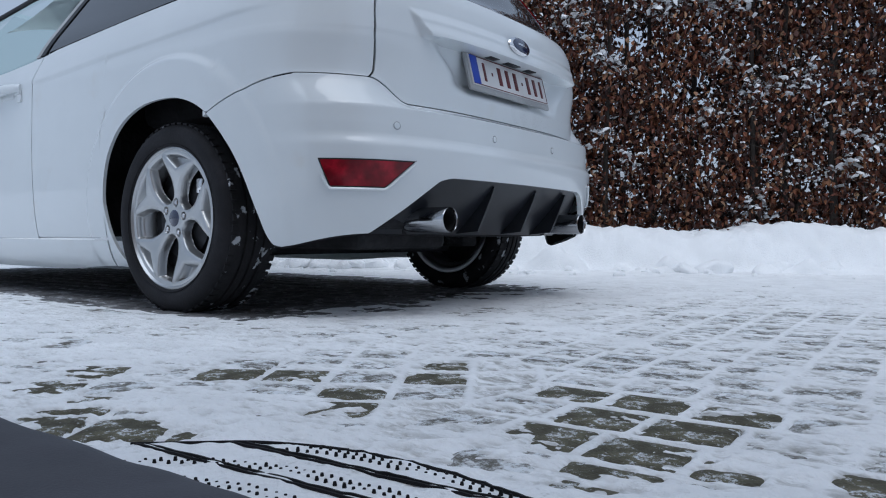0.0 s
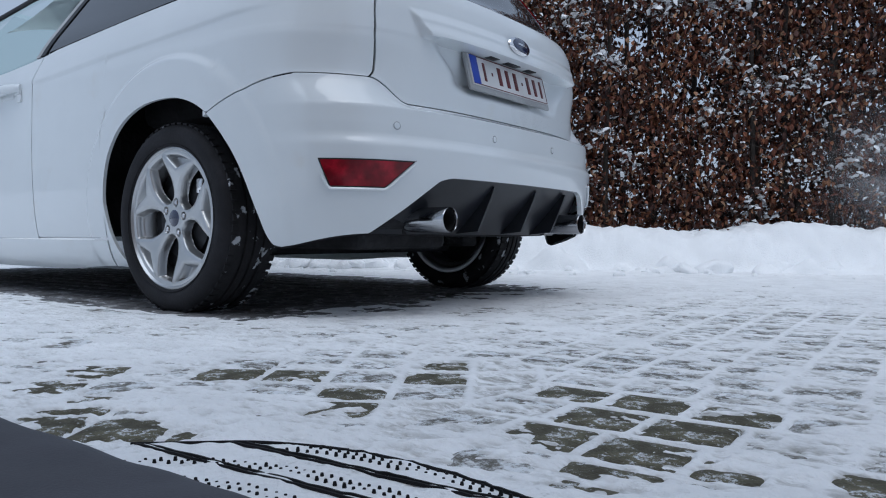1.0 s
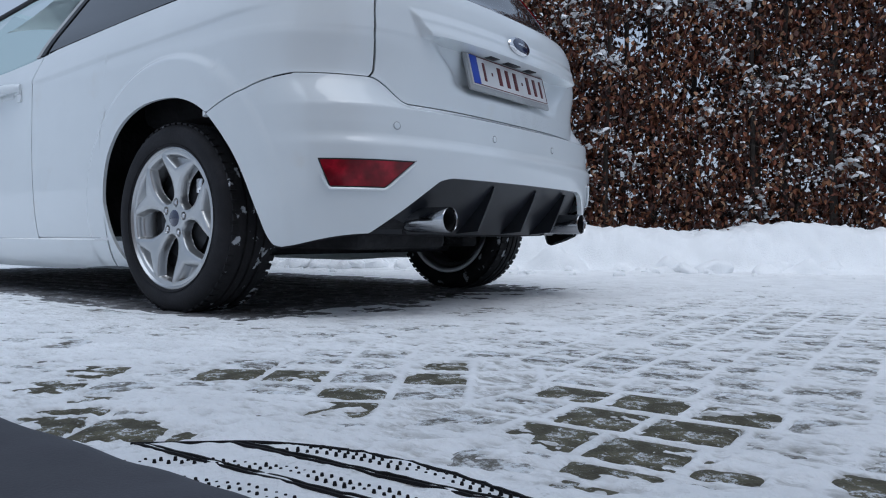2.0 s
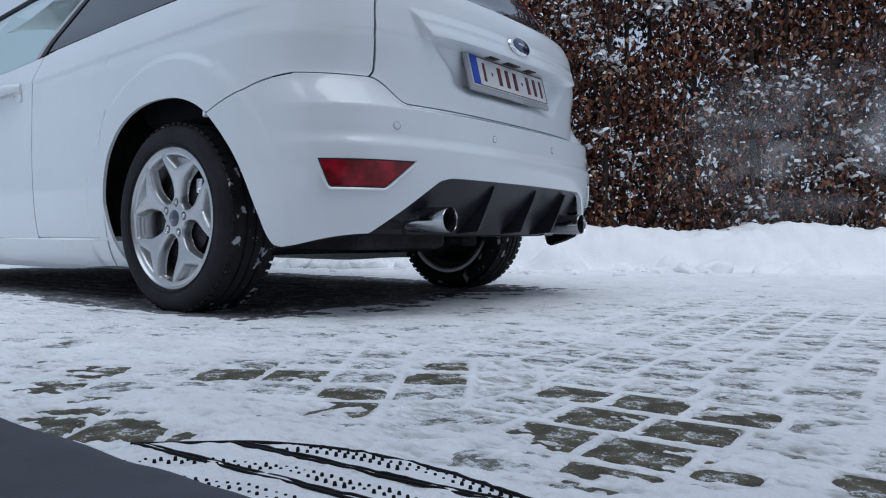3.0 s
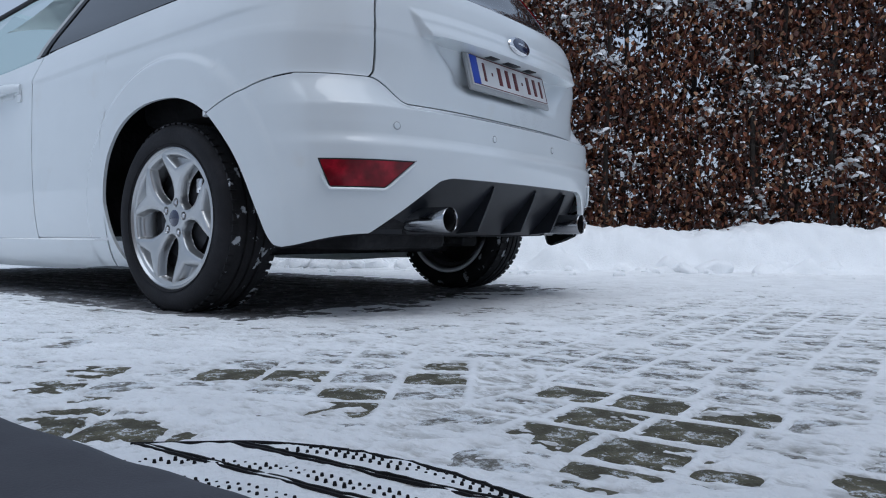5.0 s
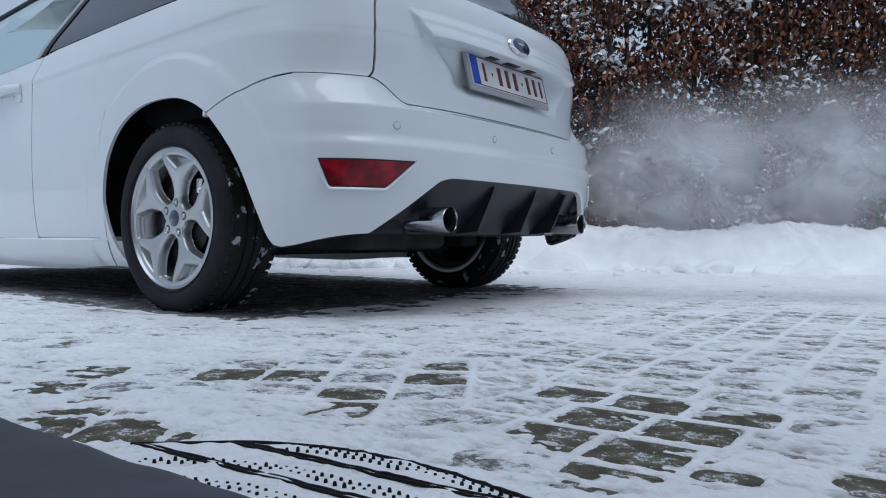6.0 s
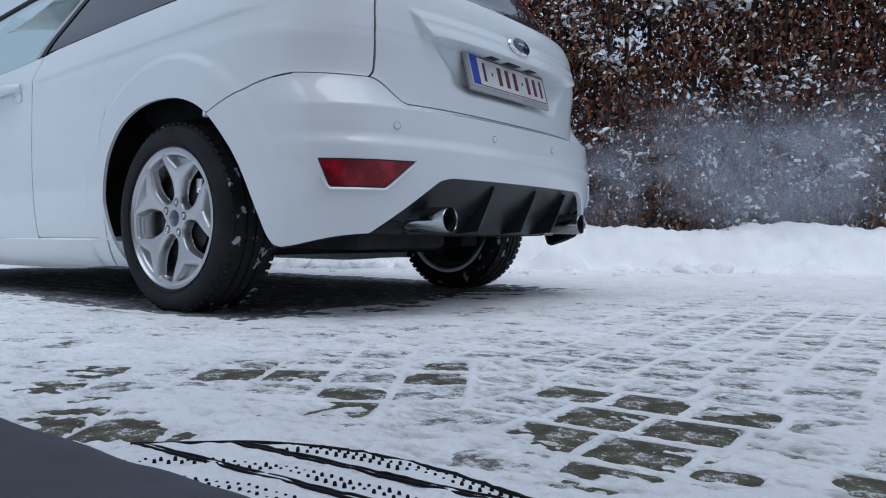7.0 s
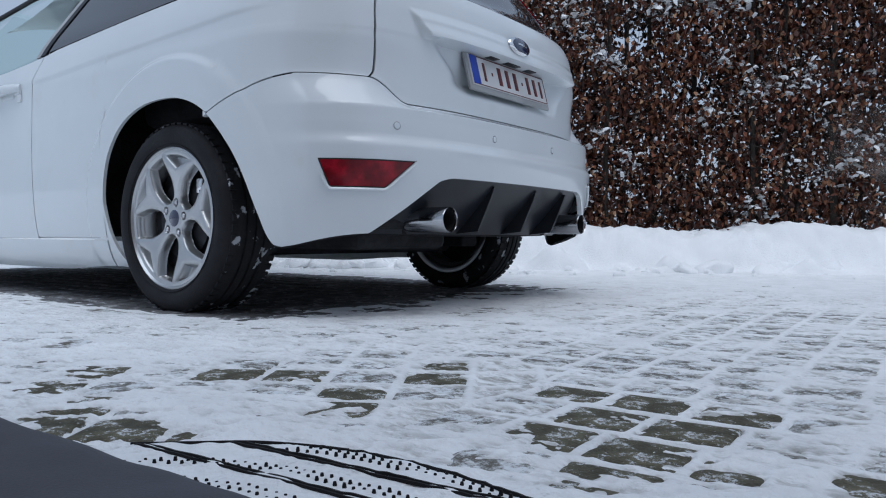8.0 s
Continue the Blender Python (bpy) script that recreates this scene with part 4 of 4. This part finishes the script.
def build_mat():
    """Ribbed rubber mat half buried in snow."""
    turn = pose(1.62, -1.82, 0, 0, 0, math.degrees(0.075))
    ob_mat = tagged(new("rubber_mat"), "black ribbed rubber mat dusted with snow on the paving", "mat")
    ob_mat.matrix_basis = turn
    edge = lambda lx: lerp_table(MAT_X, MAT_Y, lx)
    verts, faces = [], []
    n = 60
    for i in range(n + 1):
        lx = -0.225 + 0.62 * i / n
        e = edge(lx)
        lo = min(-0.16, e - 0.004)
        verts += [(lx, lo, -0.004), (lx, lo, 0.007), (lx, e, 0.007), (lx, e, -0.004)]
    for i in range(n):
        for j in range(3):
            k = i * 4 + j
            faces.append((k, k + 1, k + 5, k + 4))
    link_mesh("base_sheet", verts, faces, MAT_RUBBER, ob_mat)
    rng = random.Random(8)
    for ly, start in ((0.104, -0.03), (0.052, -0.125), (0.044, -0.13), (-0.019, -0.21), (-0.027, -0.215), (-0.09, -0.22), (-0.098, -0.22)):
        pts = []
        for i in range(41):
            lx = start + (0.38 - start) * i / 40
            y = min(ly, edge(lx) - 0.004)
            pts.append((lx, y, 0.0105 + rng.uniform(-0.001, 0.0008)))
        part("rib", tube(pts, 0.0023, 6), MAT_RUBBER, ob_mat)
    pts = [(-0.222 + 0.235 * i / 24, edge(-0.222 + 0.235 * i / 24) - 0.003, 0.0105) for i in range(25)]
    part("rim_bead", tube(pts, 0.0022, 6), MAT_RUBBER, ob_mat)
    stud = None
    for row, start in ((0.088, -0.03), (0.076, -0.05), (0.010, -0.15), (-0.002, -0.16), (-0.058, -0.2), (-0.070, -0.2)):
        lx = start
        while lx < 0.34:
            bm = revolve([(0.0, 0.004), (0.0016, 0.0036), (0.0023, 0.0), (0.0025, -0.006)], 8, "Z")
            if stud is None:
                stud = part("stud", bm, MAT_RUBBER, ob_mat)
                ob = stud
            else:
                bm.free()
                ob = new("stud", stud.data)
                ob.parent = ob_mat
            ob.matrix_basis = pose(lx, min(row, edge(lx) - 0.100 + row) + rng.uniform(-0.001, 0.001), 0.0098 + rng.uniform(-0.0015, 0.001))
            lx += 0.0125
    return ob_mat


def build_bag():
    """Soft grey bag lying before the camera."""
    bm = bmesh.new()
    bmesh.ops.create_grid(bm, x_segments=60, y_segments=40, size=1.0)
    for v in bm.verts:
        u, w = v.co.x, v.co.y
        r = (abs(u) ** 11 + abs(w) ** 11) ** (1 / 11)
        h = max(0.0, 1 - r ** 9) ** 0.5
        x, y = 1.455 + 0.585 * u, -2.235 + 0.235 * w
        v.co = Vector((x, y + 0.02 * (x - 1.3), -0.002 + h * (0.096 + 0.006 * noise.noise(Vector((x * 5, y * 5, 0))) + 0.004 * noise.noise(Vector((x * 14, y * 14, 3))))))
    bag = tagged(part("bag", bm, GREY_CLOTH, smooth=80), "smooth dark grey fabric bag lying in the snow", "bag")
    return bag


def build_pavers():
    """Square concrete pavers; those the camera stands nearest to are parts of the paving, the rest is joined."""
    paving = tagged(new("pavement"), "square grey-brown concrete pavers under patchy snow", "pavement", kind="structure")
    rng = random.Random(11)

    def stone_mesh(k):
        h = 0.0595
        pts, fcs = [], []
        outline = []
        for cx, cy in ((1, 1), (-1, 1), (-1, -1), (1, -1)):
            for a in (0, 45, 90):
                t = math.atan2(cy, cx) - radians(45) + radians(a)
                rr = 0.006 + 0.005 * rng.random()
                outline.append(((h - rr) * cx + rr * math.cos(t), (h - rr) * cy + rr * math.sin(t)))
        n = len(outline)
        for sc, z in ((1.0, -0.05), (1.0, -0.006), (0.95, -0.0012), (0.7, 0.0006 + 0.0006 * rng.random())):
            pts += [(x * sc, y * sc, z) for x, y in outline]
        for lv in range(3):
            for j in range(n):
                fcs.append((lv * n + j, lv * n + (j + 1) % n, lv * n + n + (j + 1) % n, lv * n + n + j))
        fcs.append(tuple(range(3 * n, 4 * n)))
        return pts, fcs

    kinds = [stone_mesh(k) for k in range(6)]
    meshes = []
    for pts, fcs in kinds:
        me = bpy.data.meshes.new("paver")
        me.from_pydata(pts, [], fcs)
        me.materials.append(STONE)
        me.polygons.foreach_set("use_smooth", [True] * len(fcs))
        meshes.append(me)
    dusted = []
    for me in meshes:
        me2 = me.copy()
        me2.materials.clear()
        me2.materials.append(STONE_DUSTED)
        dusted.append(me2)
    verts, faces, dverts, dfaces = [], [], [], []
    spots = []
    for k, (ox, oy, turn, shifts) in enumerate(FIELDS):
        for row in range(-16, 36):
            for col in range(-40, 16):
                lx, ly = PITCH * (col + 0.5) + shifts[row + 32] + rng.uniform(-0.003, 0.003), PITCH * (row + 0.5) + rng.uniform(-0.003, 0.003)
                x, y = ox + lx * math.cos(turn) - ly * math.sin(turn), oy + lx * math.sin(turn) + ly * math.cos(turn)
                if (k == 0 and not in_second_field(x, y, -0.03)) or (k == 1 and in_second_field(x, y, 0.06)):
                    spots.append((x, y, turn))
    for x, y, turn in spots:
        if (Vector((x, y)) - BANK_A).dot(BANK_N) > -0.1:
            continue
        m = pose(x, y, rng.uniform(-0.0014, 0.0010), rng.uniform(-0.6, 0.6), rng.uniform(-0.6, 0.6), math.degrees(turn) + rng.uniform(-1.5, 1.5) + 90 * rng.randrange(4))
        k = rng.randrange(6)
        if 0.70 < x < 2.75 and -1.95 < y < 0.05 and (x > 1.0 or y < -0.9):
            bare = any(math.hypot((x - q[0]) / (q[2] + 0.02), (y - q[1]) / (q[3] + 0.03)) < 1.0 for q in BARE)
            ob = new("paver", (meshes if bare else dusted)[k])
            ob.parent = paving
            ob.matrix_basis = m
        else:
            # stones in the car's footprint take the colour with its shade in it
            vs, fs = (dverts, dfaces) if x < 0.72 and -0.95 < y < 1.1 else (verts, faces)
            b = len(vs)
            vs += [m @ Vector(q) for q in kinds[k][0]]
            fs += [tuple(b + i for i in f) for f in kinds[k][1]]
    tagged(link_mesh("sheltered_paver_field", dverts, dfaces, STONE_SHADED, paving, smooth=50), kind="stuff")
    tagged(link_mesh("paver_field", verts, faces, STONE_DUSTED, paving, smooth=50), kind="stuff")


# ---- exhaust vapour: torn wisps among loose fine droplets ----
def wisp(name, colour, density, spread):
    """A thin uneven veil of vapour that fades out towards its rim."""
    m = vapour(name, colour)
    nt = m.node_tree
    n = lambda k: nt.nodes.new("ShaderNode" + k)
    co, info, off, tex, size, ring, thick, both, amount, clear, veil_mix = (n(k) for k in ("TexCoord", "ObjectInfo", "VectorMath", "TexNoise", "VectorMath", "MapRange", "MapRange", "Math", "Math", "BsdfTransparent", "MixShader"))
    off.operation, size.operation, both.operation, amount.operation = "MULTIPLY_ADD", "LENGTH", "MULTIPLY", "MULTIPLY"
    off.inputs[1].default_value = (1, 1, 1)
    scatter = n("VectorMath")
    scatter.operation = "SCALE"
    scatter.inputs[0].default_value = (37, 11, 23)
    nt.links.new(info.outputs["Random"], scatter.inputs["Scale"])
    nt.links.new(co.outputs["Object"], off.inputs[0])
    nt.links.new(scatter.outputs[0], off.inputs[2])
    tex.inputs["Scale"].default_value, tex.inputs["Detail"].default_value, tex.inputs["Roughness"].default_value, tex.inputs["Distortion"].default_value = 1.9, 5.0, 0.55, 0.7
    nt.links.new(off.outputs[0], tex.inputs["Vector"])
    nt.links.new(co.outputs["Object"], size.inputs[0])
    for r, lo, hi, src in ((ring, 1.0, 0.15, size.outputs["Value"]), (thick, 0.36 - spread, 0.66 - 0.5 * spread, tex.outputs["Fac"])):
        r.interpolation_type = "SMOOTHSTEP"
        r.inputs[1].default_value, r.inputs[2].default_value = lo, hi
        if lo > hi:
            r.inputs[1].default_value, r.inputs[2].default_value, r.inputs[3].default_value, r.inputs[4].default_value = hi, lo, 1.0, 0.0
        nt.links.new(src, r.inputs[0])
    nt.links.new(ring.outputs[0], both.inputs[0])
    nt.links.new(thick.outputs[0], both.inputs[1])
    nt.links.new(both.outputs[0], amount.inputs[0])
    amount.inputs[1].default_value = density
    out = nt.nodes["Material Output"]
    nt.links.new(out.inputs[0].links[0].from_socket, veil_mix.inputs[2])
    nt.links.new(clear.outputs[0], veil_mix.inputs[1])
    nt.links.new(amount.outputs[0], veil_mix.inputs[0])
    nt.links.new(veil_mix.outputs[0], out.inputs[0])
    return m


PALE, BLUISH, SOOT, BROWN = (0.84, 0.86, 0.88), (0.60, 0.66, 0.77), (0.07, 0.07, 0.08), (0.46, 0.43, 0.40)
# start time, length, how many, size, droplets, colour, upward spread, speed, density of the wisps
BURSTS = ((0.08, 0.30, 5, 0.40, 800, PALE, 0.05, 0.66, 0.17), (2.15, 0.50, 7, 0.48, 1200, PALE, 0.19, 0.80, 0.25), (5.25, 0.65, 10, 0.48, 4000, PALE, 0.10, 0.80, 0.50),
          (6.62, 0.30, 7, 0.44, 1800, BLUISH, 0.10, 1.05, 0.29), (7.24, 0.14, 4, 0.40, 1500, SOOT, 0.10, 1.0, 0.50), (7.42, 0.16, 5, 0.44, 1500, BROWN, 0.14, 1.25, 0.36))
PUFFS = []


def puff_mesh(seed, count, materials, radius):
    """A billowing veil in a torn ball of droplets of about two millimetres; the ball has radius one and thins outwards."""
    rs = np.random.RandomState(seed)
    p = rs.normal(0, 0.40, (count * 4, 3))
    turb = field(p[:, 0] + 0.8 * p[:, 2], p[:, 1] - 0.6 * p[:, 2], 0.42, seed) * 0.6 + field(p[:, 0] - p[:, 1], p[:, 2] + 0.3 * p[:, 0], 0.19, seed + 3) * 0.4
    keep = (rs.rand(len(p)) < np.clip((turb - 0.30) * 2.6, 0.03, 1)) & (np.linalg.norm(p, axis=1) < 1.05)
    p = p[keep][:count]
    n = len(p)
    tri = rs.normal(0, 1, (n, 3, 3))
    tri /= np.linalg.norm(tri, axis=2)[:, :, None]
    co = (p[:, None, :] + tri * (0.00120 / radius)).reshape(-1, 3)
    side = 29
    a, c = np.meshgrid(np.linspace(-1, 1, side), np.linspace(-1, 1, side), indexing="ij")
    wave = 0.36 * (field(a, c, 0.55, seed + 1) - 0.5) + 0.14 * (field(a, c, 0.2, seed + 2) - 0.5)
    sheet = np.stack([a, wave, c], -1).reshape(-1, 3)
    k = (np.arange(side - 1)[:, None] * side + np.arange(side - 1)[None, :]).reshape(-1)
    quads = np.stack([k, k + side, k + side + 1, k + 1], 1)
    quads = quads[np.linalg.norm(sheet[quads].mean(1), axis=1) < 1.0] + len(co)
    co = np.concatenate([co, sheet])
    loops = np.concatenate([np.arange(n * 3), quads.ravel()])
    me = bpy.data.meshes.new("exhaust_puff")
    me.vertices.add(len(co))
    me.vertices.foreach_set("co", co.ravel())
    me.loops.add(len(loops))
    me.loops.foreach_set("vertex_index", loops)
    me.polygons.add(n + len(quads))
    me.polygons.foreach_set("loop_start", np.concatenate([np.arange(0, n * 3, 3), n * 3 + np.arange(0, quads.size, 4)]))
    me.polygons.foreach_set("material_index", np.concatenate([np.zeros(n, int), np.ones(len(quads), int)]))
    me.polygons.foreach_set("use_smooth", np.ones(n + len(quads), bool))
    me.update(calc_edges=True)
    for m in materials:
        me.materials.append(m)
    return me


def build_vapour():
    rng = random.Random(21)
    for b, (t0, length, count, size, droplets, colour, rise, speed, density) in enumerate(BURSTS):
        materials = (vapour("droplets", colour), wisp("vapour_wisp", colour, density, 0.08 if density > 0.49 and colour is PALE else 0.0))
        clouds = [puff_mesh(10 * b + j, droplets, materials, size) for j in range(3)]
        for k in range(count):
            ob = new("exhaust_puff", clouds[k % 3])
            r = size * rng.uniform(0.8, 1.15)
            ob.scale = (r * 1.2, r * 1.1, r * 0.9)
            what = "thin sooty brown puff of exhaust smoke" if colour in (SOOT, BROWN) else "pale grey puff of exhaust vapour behind the car"
            tagged(ob, what, "exhaust smoke", "exhaust puffs", "stuff")
            PUFFS.append((ob, t0 + length * (k + rng.random()) / count, speed * rng.uniform(0.75, 1.2), rise * rng.uniform(0.2, 1.5), rng.uniform(-0.10, 0.30), rng.uniform(-14, 14)))


def build_blocker_wall():
    """A plain unseen wall behind the camera, added to darken the car's near rear corner."""
    bm = bmesh.new()
    box(bm, (3.6, -3.25, 2.75), (5.2, 0.3, 5.6), bevel=0.01)
    tagged(part("wall_south", bm, WALL, smooth=0), "unseen plain brown wall added behind the camera to block skylight", "wall", kind="structure")


build_blocker_wall()
build_ground()
build_bank()
build_clods()
build_hedge()
build_mat()
build_bag()
build_vapour()
build_pavers()


def motions():
    # each puff waits in the silencer, is blown out of the far tailpipe and drifts off behind the car
    for ob, wait, speed, rise, side, spin in PUFFS:
        turn = 20 + spin
        rows = [(0.0, pose(0.25, 0.05, 0.66, 0, 0, turn))]
        if wait > 0.15:
            rows.append((wait - 0.10, pose(0.25, 0.05, 0.66, 0, 0, turn)))
        steps = [dt for dt in (0.0, 0.1, 0.2, 0.35, 0.55, 0.8, 1.1, 1.5, 2.2, 3.2, 5.0) if wait + dt < 7.95] + [8.0 - wait]
        for dt in steps:
            go = speed * (2.6 * (1 - math.exp(-dt / 0.5)) + 0.9 * dt)
            rows.append((wait + dt, pose(0.45 + 0.86 * go, 0.44 + go * (0.34 + side), 0.47 + rise * go * 0.75, 0, -3 * spin * min(dt, 2), turn + spin * min(dt, 2))))
        walk(ob, rows)



motions()
